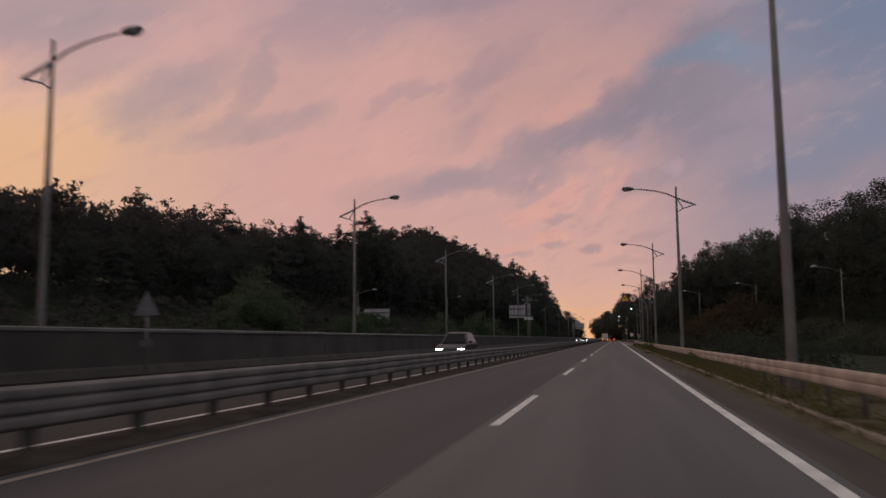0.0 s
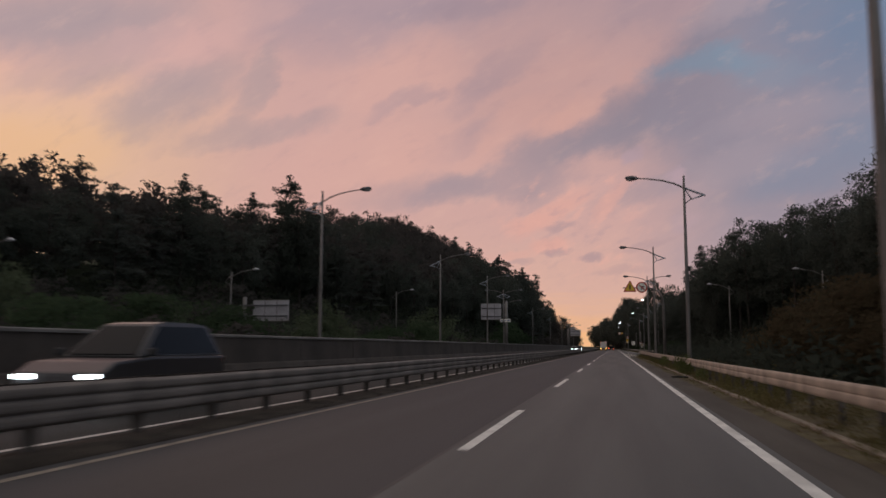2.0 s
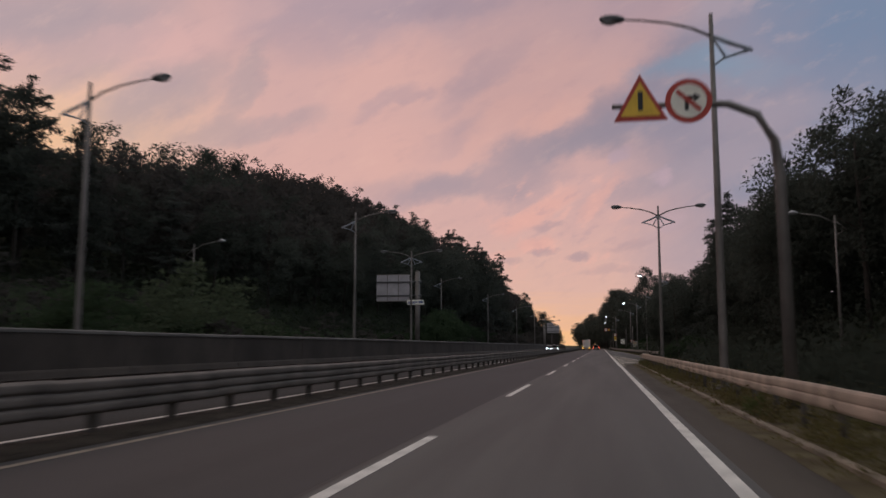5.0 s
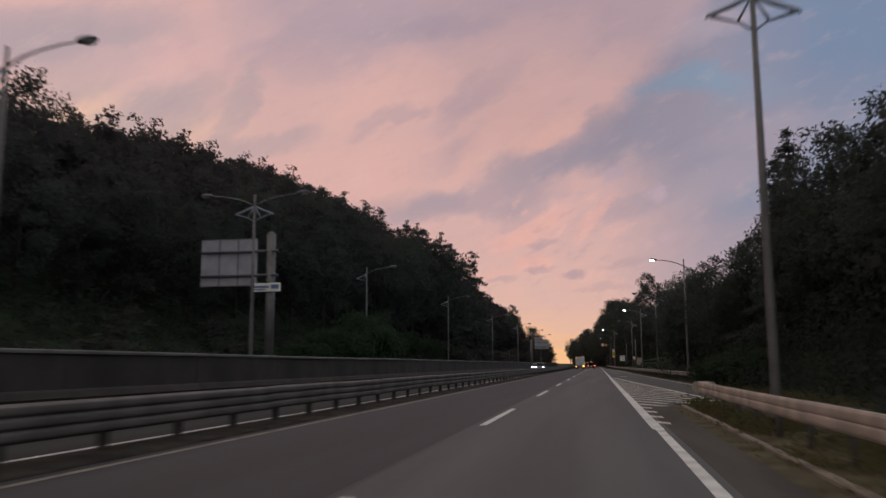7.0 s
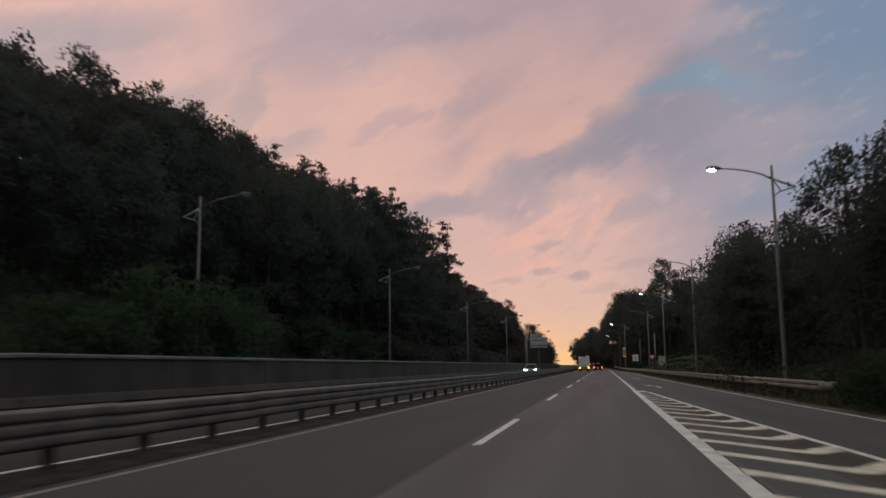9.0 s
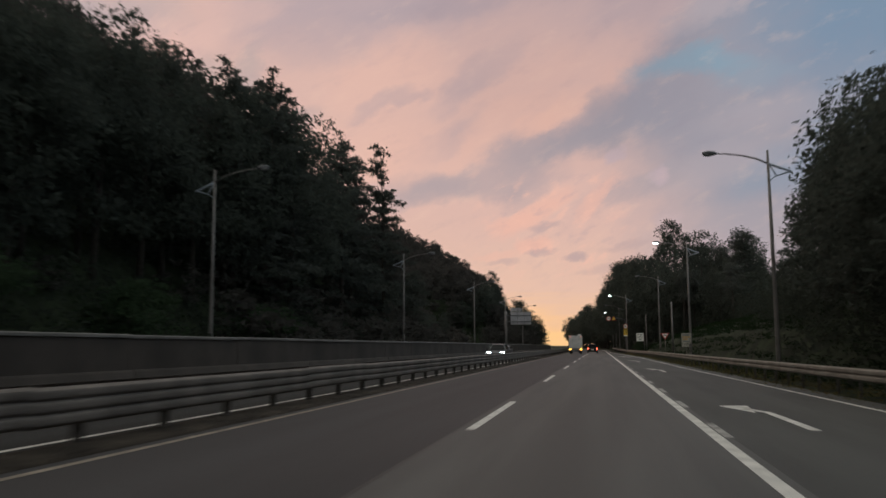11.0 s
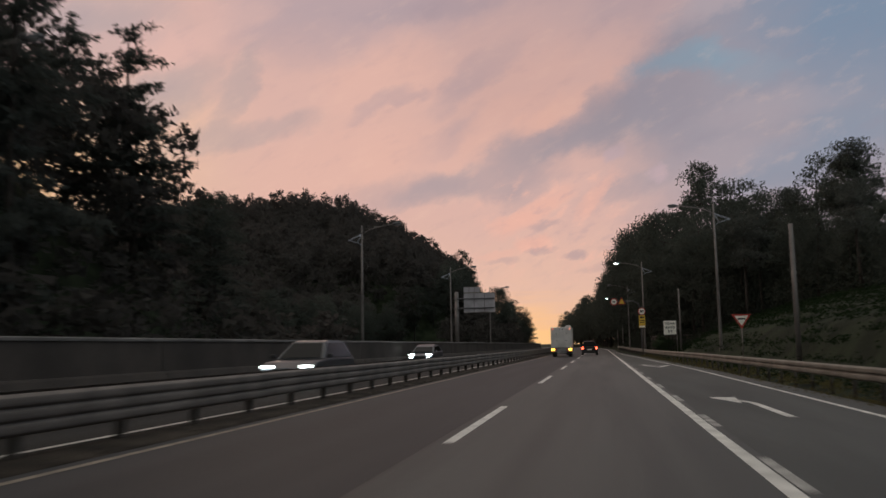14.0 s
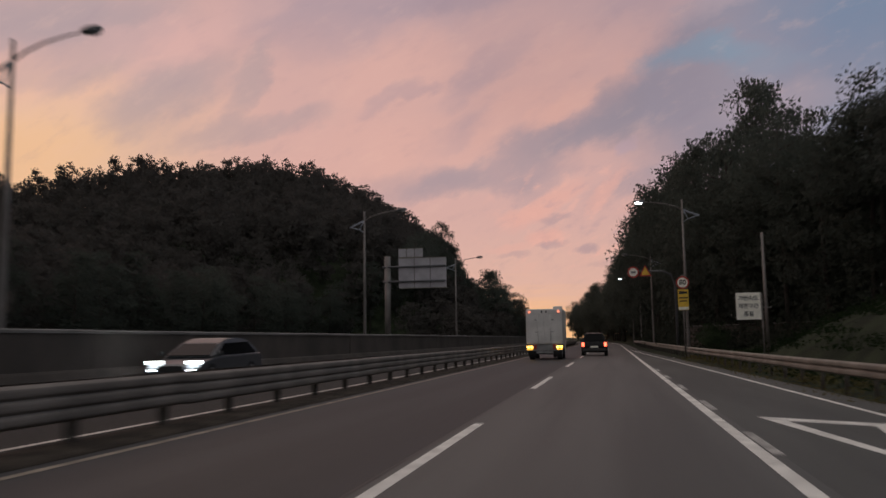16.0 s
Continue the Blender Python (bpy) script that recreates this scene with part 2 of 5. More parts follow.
def glowing(name, colour, strength):
    m = bpy.data.materials.new(name)
    m.use_nodes = True
    p = m.node_tree.nodes["Principled BSDF"]
    p.inputs["Base Color"].default_value = (*colour, 1)
    p.inputs["Emission Color"].default_value = (*colour, 1)
    p.inputs["Emission Strength"].default_value = strength
    return m


def leafy(name, a, b):
    m = bpy.data.materials.new(name)
    m.use_nodes = True
    t = m.node_tree
    out = t.nodes["Material Output"]
    t.nodes.remove(t.nodes["Principled BSDF"])
    ge = t.nodes.new("ShaderNodeNewGeometry")
    oi = t.nodes.new("ShaderNodeObjectInfo")
    c = blend(t, ge.outputs["Random Per Island"], a, b)
    c = blend(t, mth(t, "MULTIPLY", oi.outputs["Random"], 0.5), c, tuple(v * 0.55 for v in a))
    df, tr, mx = t.nodes.new("ShaderNodeBsdfDiffuse"), t.nodes.new("ShaderNodeBsdfTranslucent"), t.nodes.new("ShaderNodeMixShader")
    wire(t, c, df.inputs["Color"])
    wire(t, c, tr.inputs["Color"])
    mx.inputs[0].default_value = 0.5
    wire(t, df.outputs[0], mx.inputs[1])
    wire(t, tr.outputs[0], mx.inputs[2])
    wire(t, mx.outputs[0], out.inputs["Surface"])
    return m


ASPHALT = material("asphalt", (0.079, 0.078, 0.074), 0.69, 0, 0.24, 0.35, 45, 0.25, stretch=(3.0, 0.12, 1), spec=0.44)
ASPHALT_DARK = material("dark_asphalt", (0.030, 0.030, 0.032), 0.70, 0, 0.22, 0.35, 45, 0.25, stretch=(3.0, 0.12, 1), spec=0.40)
ASPHALT_WORN = material("worn_coarse_asphalt", (0.033, 0.032, 0.031), 0.88, 0, 0.22, 0.35, 45, 0.45, stretch=(3.0, 0.12, 1), spec=0.25)
SHOULDER = material("dusty_shoulder_asphalt", (0.076, 0.066, 0.056), 0.85, 0, 0.22, 0.6, 40, 0.5, stretch=(2.0, 0.25, 1), spec=0.2)
RAMP_ASPHALT = material("older_asphalt", (0.070, 0.070, 0.066), 0.74, 0, 0.2, 0.4, 40, 0.3, stretch=(2.0, 0.2, 1), spec=0.38)
GRIT = material("grit_and_dirt", (0.048, 0.039, 0.031), 0.95, 0, 0.45, 1.3, 30, 0.8, spec=0.2)
WHITE_PAINT = material("white_road_paint", (0.67, 0.65, 0.61), 0.7, 0, 0.22, 2.5, 35, 0.3)
YELLOW_PAINT = material("worn_yellow_road_paint", (0.25, 0.21, 0.165), 0.75, 0, 0.35, 2.2, 35, 0.3)
IVORY_PAINT = material("dirty_ivory_road_paint", (0.66, 0.60, 0.50), 0.75, 0, 0.28, 3.0, 35, 0.3)
OLD_PAINT = material("worn_old_white_paint", (0.36, 0.35, 0.33), 0.8, 0, 0.4, 3.0, 30, 0.3)
TAR = material("tar_seam", (0.03, 0.029, 0.029), 0.6, 0, 0.3, 2, 30, 0.2)
GALV = material("galvanised_steel", (0.178, 0.154, 0.138), 0.75, 0.1, 0.22, 1.2, 20, 0.08)
GALV_DULL = material("dull_galvanised_steel", (0.10, 0.089, 0.080), 0.65, 0.25, 0.3, 1.6, 24, 0.1)
RAIL_CREAM = material("weathered_pale_steel", (0.44, 0.36, 0.29), 0.7, 0.05, 0.25, 1.4, 22, 0.1)
GALV_PALE = material("pale_galvanised_steel", (0.23, 0.21, 0.18), 0.75, 0.1, 0.22, 1.2, 20, 0.08)
POLE_GREY = material("grey_pole_coating", (0.17, 0.155, 0.147), 0.5, 0.3, 0.18, 1.5, 25, 0.06)
# bracket steel: the blue sky it mirrors is painted into its base colour
FIN_SKY_TINT = material("sky_tinted_bracket_coating", (0.30, 0.33, 0.38), 0.5, 0.2, 0.15, 3, 30, 0.04)
LAMP_GREY = material("dark_lamp_housing", (0.12, 0.12, 0.13), 0.5, 0.2, 0.15, 4, 30, 0.05)
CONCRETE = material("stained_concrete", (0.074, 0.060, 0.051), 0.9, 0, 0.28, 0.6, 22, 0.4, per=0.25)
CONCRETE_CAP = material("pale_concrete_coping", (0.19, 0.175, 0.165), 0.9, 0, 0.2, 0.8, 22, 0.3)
KERB = material("kerb_concrete", (0.20, 0.165, 0.125), 0.92, 0, 0.35, 1.1, 24, 0.5)
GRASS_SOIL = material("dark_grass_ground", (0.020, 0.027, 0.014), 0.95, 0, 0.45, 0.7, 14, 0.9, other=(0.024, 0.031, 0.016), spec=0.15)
BARK = material("bark", (0.045, 0.037, 0.031), 0.9, 0, 0.35, 5, 30, 0.6)
SIGN_BACK = material("bare_aluminium_sign_back", (0.42, 0.41, 0.44), 0.5, 0.45, 0.15, 1.0, 18, 0.04)
SIGN_RED = material("sign_red", (0.45, 0.05, 0.035), 0.5, 0, 0.12, 5, 30, 0.02)
SIGN_YELLOW = material("sign_yellow", (0.80, 0.52, 0.05), 0.5, 0, 0.1, 4, 30, 0.02)
SIGN_WHITE = material("sign_white", (0.90, 0.87, 0.78), 0.5, 0, 0.08, 4, 30, 0.02)
SIGN_BLACK = material("sign_black", (0.02, 0.02, 0.02), 0.5, 0, 0.1, 4, 30, 0.02)
SIGN_BLUE = material("sign_blue", (0.16, 0.20, 0.38), 0.5, 0, 0.1, 4, 30, 0.02)
TRUCK_WHITE = material("dusty_white_truck_paint", (0.62, 0.60, 0.58), 0.45, 0, 0.12, 1.2, 25, 0.03)
TRUCK_GREY = material("grey_truck_steel", (0.24, 0.24, 0.24), 0.5, 0.3, 0.2, 3, 25, 0.05)
RUBBER = material("tyre_rubber", (0.02, 0.02, 0.02), 0.85, 0, 0.2, 8, 40, 0.2)
RIM = material("steel_rim", (0.35, 0.35, 0.36), 0.4, 0.7, 0.1, 6, 30, 0.03)
BLACK_PAINT = material("black_car_paint", (0.012, 0.012, 0.014), 0.35, 0, 0.1, 3, 30, 0.0, spec=0.2)
SILVER_PAINT = material("silver_car_paint", (0.075, 0.078, 0.086), 0.35, 0.2, 0.1, 3, 30, 0.0)
GREY_CAR = material("dark_grey_car_paint", (0.035, 0.034, 0.036), 0.35, 0.1, 0.1, 3, 30, 0.0)
CAR_GLASS = material("tinted_car_glass", (0.006, 0.006, 0.007), 0.10, 0, 0.05, 3, 30, 0.0, spec=0.08)
PLASTIC = material("black_plastic", (0.025, 0.025, 0.026), 0.6, 0, 0.15, 5, 40, 0.05)
AMBER = glowing("amber_light", (1.0, 0.50, 0.07), 7.0)
AMBER_DIM = glowing("dim_amber_light", (1.0, 0.42, 0.05), 1.6)
TAIL = glowing("red_tail_light", (1.0, 0.10, 0.05), 5.0)
TAIL_DIM = glowing("dim_red_marker_light", (1.0, 0.25, 0.14), 1.6)
HEAD = glowing("headlight_beam", (0.92, 0.97, 1.0), 10.0)
LIT = glowing("lit_street_lamp", (0.93, 0.97, 1.0), 14.0)
UNLIT = material("lamp_glass", (0.30, 0.30, 0.31), 0.2, 0, 0.05, 5, 30, 0.0)
LEAF = leafy("broad_leaves", (0.086, 0.097, 0.083), (0.101, 0.112, 0.094))
HILL_LEAF = leafy("late_summer_leaves", (0.098, 0.093, 0.087), (0.114, 0.105, 0.096))
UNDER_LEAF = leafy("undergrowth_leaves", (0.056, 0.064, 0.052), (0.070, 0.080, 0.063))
LEAF_DARK = leafy("dark_needles", (0.098, 0.107, 0.097), (0.112, 0.120, 0.106))
LEAF_LIGHT = leafy("shrub_leaves", (0.058, 0.084, 0.048), (0.074, 0.106, 0.060))
OLIVE_LEAF = leafy("olive_leaves", (0.098, 0.122, 0.076), (0.122, 0.148, 0.094))
STRAW = leafy("dry_grass", (0.19, 0.15, 0.075), (0.14, 0.13, 0.06))
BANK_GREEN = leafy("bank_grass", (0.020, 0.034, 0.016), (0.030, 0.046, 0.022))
VERGE_GREEN = leafy("verge_grass_blades", (0.13, 0.115, 0.048), (0.16, 0.145, 0.065))
WEED_GREEN = leafy("weed_leaves", (0.110, 0.135, 0.050), (0.140, 0.165, 0.066))
BROWN_LEAF = leafy("withered_leaves", (0.095, 0.072, 0.045), (0.070, 0.060, 0.036))
VERGE_SOIL = material("grassy_soil", (0.110, 0.086, 0.052), 0.95, 0, 0.4, 1.6, 22, 0.9, other=(0.092, 0.080, 0.046), spec=0.15)
OLD_SIGN = material("weathered_sign_face", (0.42, 0.39, 0.33), 0.6, 0, 0.25, 5, 30, 0.03)
OLD_ORANGE = material("faded_orange", (0.55, 0.33, 0.12), 0.6, 0, 0.2, 5, 30, 0.03)

# ---- building helpers ----


def mesh_of(name, bm, mat):
    me = bpy.data.meshes.new(name)
    bm.to_mesh(me)
    bm.free()
    me.materials.append(mat)
    return me


def part(name, bm, mat, parent, label=""):
    """Links a bmesh (or a ready mesh) as one mesh object under a thing or a part."""
    me = bm if isinstance(bm, bpy.types.Mesh) else mesh_of(name, bm, mat)
    ob = new(name, me)
    ob.parent = parent
    return tagged(ob, label)


def thing(name, label, category, group="", kind="", at=(0, 0, 0), turn=0.0):
    ob = new(name)
    ob.matrix_basis = pose(*at, 0, 0, turn)
    ob.empty_display_size = 0.2
    return tagged(ob, label, category, group, kind)


def solid(name, bm, mat, label, category, kind="", group=""):
    return tagged(new(name, mesh_of(name, bm, mat)), label, category, group, kind)


def box(x0, y0, z0, x1, y1, z1, bevel=0.0, bm=None):
    bm = bm or bmesh.new()
    m = Matrix.Translation(((x0 + x1) / 2, (y0 + y1) / 2, (z0 + z1) / 2)) @ Matrix.Diagonal((x1 - x0, y1 - y0, z1 - z0, 1))
    r = bmesh.ops.create_cube(bm, size=1, matrix=m)
    if bevel:
        es = {e for v in r["verts"] for e in v.link_edges}
        bmesh.ops.bevel(bm, geom=list(es), offset=bevel, segments=2, affect="EDGES", profile=0.6)
    return bm


def tube(points, radii, sides=10, bm=None, caps=True):
    """A round bar through the points, with a radius at each."""
    bm = bm or bmesh.new()
    pts = [Vector(p) for p in points]
    rings = []
    for i, p in enumerate(pts):
        d = (pts[min(i + 1, len(pts) - 1)] - pts[max(i - 1, 0)]).normalized()
        side = d.cross(Vector((0, 0, 1)) if abs(d.z) < 0.9 else Vector((0, 1, 0))).normalized()
        up = side.cross(d)
        r = radii[i] if isinstance(radii, (list, tuple)) else radii
        rings.append([bm.verts.new(p + (side * math.cos(a) + up * math.sin(a)) * r) for a in [2 * math.pi * k / sides for k in range(sides)]])
    for a, b in zip(rings, rings[1:]):
        for k in range(sides):
            f = bm.faces.new((a[k], a[(k + 1) % sides], b[(k + 1) % sides], b[k]))
            f.smooth = True
    if caps:
        bm.faces.new(rings[0])
        bm.faces.new(rings[-1][::-1])
    bmesh.ops.recalc_face_normals(bm, faces=bm.faces)
    return bm


def prism(outline, a, b, axis="y", bm=None, bevel=0.0):
    """An outline extruded from a to b along an axis; the outline lies in the other two, in x, y, z order."""
    bm = bm or bmesh.new()

    def at(p, v):
        return {"x": (v, p[0], p[1]), "y": (p[0], v, p[1]), "z": (p[0], p[1], v)}[axis]
    va = [bm.verts.new(at(p, a)) for p in outline]
    vb = [bm.verts.new(at(p, b)) for p in outline]
    n = len(outline)
    fs = [bm.faces.new(va), bm.faces.new(vb[::-1])]
    for i in range(n):
        fs.append(bm.faces.new((va[i], vb[i], vb[(i + 1) % n], va[(i + 1) % n])))
    bmesh.ops.recalc_face_normals(bm, faces=bm.faces)
    if bevel:
        bmesh.ops.bevel(bm, geom=list({e for f in fs for e in f.edges}), offset=bevel, segments=2, affect="EDGES", profile=0.6)
    return bm


def disc(x, y, z, r, depth, sides=28, bm=None):
    """A flat round plate that faces along y."""
    return prism([(x + r * math.cos(2 * math.pi * k / sides), z + r * math.sin(2 * math.pi * k / sides)) for k in range(sides)], y, y + depth, "y", bm)


def along(table, v):
    xs, ys = zip(*table)
    return float(np.interp(v, xs, ys))


# ---- ground ----


def bend_x(y):
    """The road runs straight and then bends gently to the left."""
    return 0.0 if y < 420 else -(y - 420) ** 2 / 2080 if y < 900 else -110.8 - (y - 900) * 0.46


RAMP_R = [(40, 26.0), (90, 15.5), (130, 10.2), (150, 8.5), (178, 7.0), (197, 6.3), (215, 5.9), (245, 5.25), (290, 4.85), (316, 3.95), (345, 2.8), (372, 1.95)]
RAMP_L = [(40, 22.0), (90, 11.5), (130, 6.4), (150, 5.1), (160, 4.5), (169, 3.95), (174, 3.6), (183, 2.95), (197, 2.2), (200, 1.9), (372, 1.9)]
HILL_L = [(-60, 6), (60, 9), (100, 12.5), (150, 14.5), (175, 18.5), (190, 21), (200, 23.5), (230, 29), (260, 34.5), (292, 28), (312, 9), (388, 9), (405, 16), (420, 18), (440, 26.5), (465, 39.5), (500, 38.5), (540, 14), (640, 2), (2000, 0)]
EASE_L = [(300, 25), (330, 22), (400, 12), (420, 13), (440, 20), (465, 24), (2000, 26)]
FADE_L = [(330, 90), (400, 62), (2000, 62)]
FOOT_L = [(-60, 32), (80, 30), (130, 25), (200, 19.5), (292, 20), (312, 55), (380, 55), (405, 22), (440, 22), (466, 28), (600, 28)]
HILL_R = [(-60, 6), (80, 11), (145, 15), (190, 12), (215, 8), (330, 8.5), (400, 9), (600, 6), (700, 1), (2000, 0)]
FOOT_R = [(-60, 26), (60, 18), (140, 13), (175, 10.5), (240, 8.6), (320, 8.6), (335, 9.5), (400, 8), (2000, 10)]


def ramp_z(x):
    return -0.035 * max(0.0, x - 2.0)


def ground_z(x, y):
    n = noise.noise((x * 0.06, y * 0.06, 0.0))
    x -= bend_x(y)
    if x < -15.2:
        d = max(0.0, -x - along(FOOT_L, y))
        over = d - along(FADE_L, y)
        fade = 1 if over < 0 else max(0.0, 1 - over / 450)
        return -0.1 + along(HILL_L, y) * (1 - math.exp(-d / along(EASE_L, y))) * fade + n * min(2.0, 0.15 + d * 0.06)
    if x < 3.08:
        return -0.12
    rr = along(RAMP_R, y)
    if 40 < y < 372 and x < rr + 1.3 and (y > 146 or x > along(RAMP_L, y) - 0.4):
        return ramp_z(x) - 0.14
    d = max(0.0, x - along(FOOT_R, y))
    fade = 1 if d < 70 else max(0.0, 1 - (d - 70) / 150)
    low = -0.03 if y < 146 else ramp_z(rr) - 0.02 + 0.35 * min(1.0, max(0.0, x - rr - 2.2) / 3)
    bank = min(1.0, max(0.0, (x - rr - 2.5) / 2.3)) * min(1.0, max(0.0, (y - 226) / 14)) * min(1.0, max(0.0, (331 - y) / 14))
    low += 1.3 * bank * bank * (3 - 2 * bank)
    return low + along(HILL_R, y) * (1 - math.exp(-d / 20)) * fade + n * min(1.5, 0.05 + d * 0.06)


gx = [-1500, -700, -400, -250, -180, -140] + list(np.arange(-115, -16, 4.5)) + [-15.3, -15.0, -12, -8, -4, 0, 2.9, 3.07, 3.12, 3.34, 3.5] + list(np.arange(3.7, 12, 0.6)) + list(np.arange(12.5, 60, 3.5)) + [70, 90, 120, 180, 260, 400, 700, 1500]
gy = [-600, -200, -100, -60] + list(np.arange(-40, 560, 5.0)) + [600, 650, 700, 800, 900, 1100, 1400, 1900, 3000]
gv = [(x + bend_x(y), y, ground_z(x + bend_x(y), y)) for y in gy for x in gx]
gf = [(j * len(gx) + i, j * len(gx) + i + 1, (j + 1) * len(gx) + i + 1, (j + 1) * len(gx) + i) for j in range(len(gy) - 1) for i in range(len(gx) - 1)]
gm = bpy.data.meshes.new("ground")
gm.from_pydata(gv, [], gf)
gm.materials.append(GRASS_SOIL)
gm.polygons.foreach_set("use_smooth", [True] * len(gf))
tagged(new("ground", gm), "dark grassy ground rising into wooded hills", "ground", kind="structure")


def strip(edge_l, edge_r, ys, z, thick=0.12, bm=None):
    """A slab between two edges (functions of y), with a top at z(x) and real thickness."""
    bm = bm or bmesh.new()
    rows = []
    for y in ys:
        a, b = edge_l(y), edge_r(y)
        o = bend_x(y)
        rows.append([bm.verts.new((a + o, y, z(a))), bm.verts.new((b + o, y, z(b))), bm.verts.new((b + o, y, z(b) - thick)), bm.verts.new((a + o, y, z(a) - thick))])
    for p, q in zip(rows, rows[1:]):
        for k in range(4):
            bm.faces.new((p[k], p[(k + 1) % 4], q[(k + 1) % 4], q[k]))
    bm.faces.new(rows[0])
    bm.faces.new(rows[-1][::-1])
    bmesh.ops.recalc_face_normals(bm, faces=bm.faces)
    return bm


def flat(x):
    return 0.0


YS = list(range(-60, 1001, 20))
solid("road", strip(lambda y: -1.93, lambda y: 1.95, YS, flat), ASPHALT, "grey asphalt of the right-hand lane", "road", "structure")
solid("road_passing_lane", strip(lambda y: -5.75, lambda y: -1.93, YS, flat), ASPHALT_DARK, "darker asphalt of the passing lane", "road", "structure")
solid("road_oncoming", strip(lambda y: -14.2, lambda y: -6.80, YS, flat), ASPHALT_WORN, "grey asphalt of the oncoming carriageway", "road", "structure")
MED = [(-6.80, -0.1), (-6.80, 0.005), (-6.74, 0.02), (-6.62, 0.028), (-6.3, 0.05), (-6.0, 0.035), (-5.75, 0.006), (-5.75, -0.1)]
bm = bmesh.new()
rows = []
for y in np.arange(-60, 560, 2.0):
    o = bend_x(y)
    rows.append([bm.verts.new((x + o, y, z + (0.022 * noise.noise((x * 2, y * 0.6, 9)) if 0.03 < z else 0))) for x, z in MED])
for p, q in zip(rows, rows[1:]):
    for k in range(len(MED) - 1):
        bm.faces.new((p[k], p[k + 1], q[k + 1], q[k])).smooth = True
bmesh.ops.recalc_face_normals(bm, faces=bm.faces)
solid("road_median", bm, GRIT, "low dirty gravel mound of the median under the guardrails", "median", "structure")
solid("road_shoulder", strip(lambda y: 1.95, lambda y: 3.0, [-60, 0, 60, 100, 148], flat), SHOULDER, "worn asphalt shoulder along the kerb", "shoulder", "structure")
RY = sorted(set([148.0] + list(np.arange(152, 373, 4.0)) + [372.0]))
solid("road_ramp", strip(lambda y: 1.95, lambda y: along(RAMP_R, y) + 0.9, RY, lambda x: ramp_z(x)), RAMP_ASPHALT, "grey asphalt merging lane of the slip road", "road", "structure")
solid("road_slip", strip(lambda y: along(RAMP_L, y) - 0.3, lambda y: along(RAMP_R, y) + 0.9, list(np.arange(40, 149, 6.0)) + [147.9], lambda x: ramp_z(x)), RAMP_ASPHALT, "asphalt slip road behind the guardrail", "road", "structure")
solid("road_edge", strip(lambda y: 1.95, lambda y: 3.0, [372, 420] + list(range(440, 1001, 20)), flat), RAMP_ASPHALT, "asphalt shoulder beyond the merge", "shoulder", "structure")

# ---- road markings ----


def quad_mark(corners, z, bm):
    vs = [bm.verts.new((x, y, z(x) + 0.004)) for x, y in corners]
    f = bm.faces.new(vs)
    f.normal_update()
    if f.normal.z < 0:
        f.normal_flip()


def line_mark(name, edge, width, y0, y1, mat, label, z=flat, step=20):
    bm = bmesh.new()
    ys = list(np.arange(y0, y1, step)) + [y1]
    for a, b in zip(ys, ys[1:]):
        xa, xb = edge(a) + bend_x(a), edge(b) + bend_x(b)
        quad_mark([(xa - width / 2, a), (xa + width / 2, a), (xb + width / 2, b), (xb - width / 2, b)], z, bm)
    bmesh.ops.remove_doubles(bm, verts=bm.verts, dist=0.0005)
    return solid(name, bm, mat, label, "road marking", "structure")


line_mark("edge_line", lambda y: 1.74, 0.23, 139, 199, WHITE_PAINT, "broad white edge line beside the painted gore")
line_mark("edge_line", lambda y: 1.76, 0.16, -40, 139, WHITE_PAINT, "solid white edge line on the asphalt")
line_mark("edge_line", lambda y: 1.76, 0.16, 199, 900, WHITE_PAINT, "solid white edge line on the asphalt")
line_mark("median_line", lambda y: -5.48, 0.13, -40, 900, YELLOW_PAINT, "worn yellow line along the median")
line_mark("oncoming_line", lambda y: -7.04, 0.13, -40, 900, WHITE_PAINT, "pale line of the oncoming carriageway")
line_mark("slip_edge_line", lambda y: along(RAMP_R, y), 0.14, 130, 368, WHITE_PAINT, "white edge line of the merging lane", ramp_z, 4)
line_mark("slip_gore_line", lambda y: along(RAMP_L, y) + 0.08, 0.16, 152, 197, WHITE_PAINT, "white line beside the painted gore", ramp_z, 4)
line_mark("joint", lambda y: -1.93, 0.035, -40, 500, TAR, "dark longitudinal joint in the asphalt")

dash_bm = bmesh.new()
quad_mark([(-0.075, 0), (0.075, 0), (0.075, 6.4), (-0.075, 6.4)], flat, dash_bm)
dash_me = mesh_of("lane_dash", dash_bm, WHITE_PAINT)
STARTS = [-20, -4, 12.0, 28.9, 45.0, 61.2, 77.0, 92.7, 108.4, 123.8, 139.6, 155.5, 170.6, 187.6, 204.5, 221.7, 239.0, 256.7, 273.2, 288.5, 303.5]
for y in STARTS + [319.5 + 16 * k for k in range(16)]:
    d = new("lane_dash", dash_me)
    d.matrix_basis = pose(-1.74 + bend_x(y), y, 0, 0, 0, max(0, y - 420) * 0.055)
    tagged(d, "white dash of the broken lane line", "road marking", "lane dashes", "structure")
far_bm = bmesh.new()
quad_mark([(-0.07, 0), (0.07, 0), (0.07, 6), (-0.07, 6)], flat, far_bm)
far_me = mesh_of("oncoming_dash", far_bm, OLD_PAINT)
for k in range(30):
    d = new("oncoming_dash", far_me)
    d.location = (-11.0, -10 + 16 * k, 0)
    tagged(d, "white dash between the oncoming lanes", "road marking", "oncoming lane dashes", "structure")

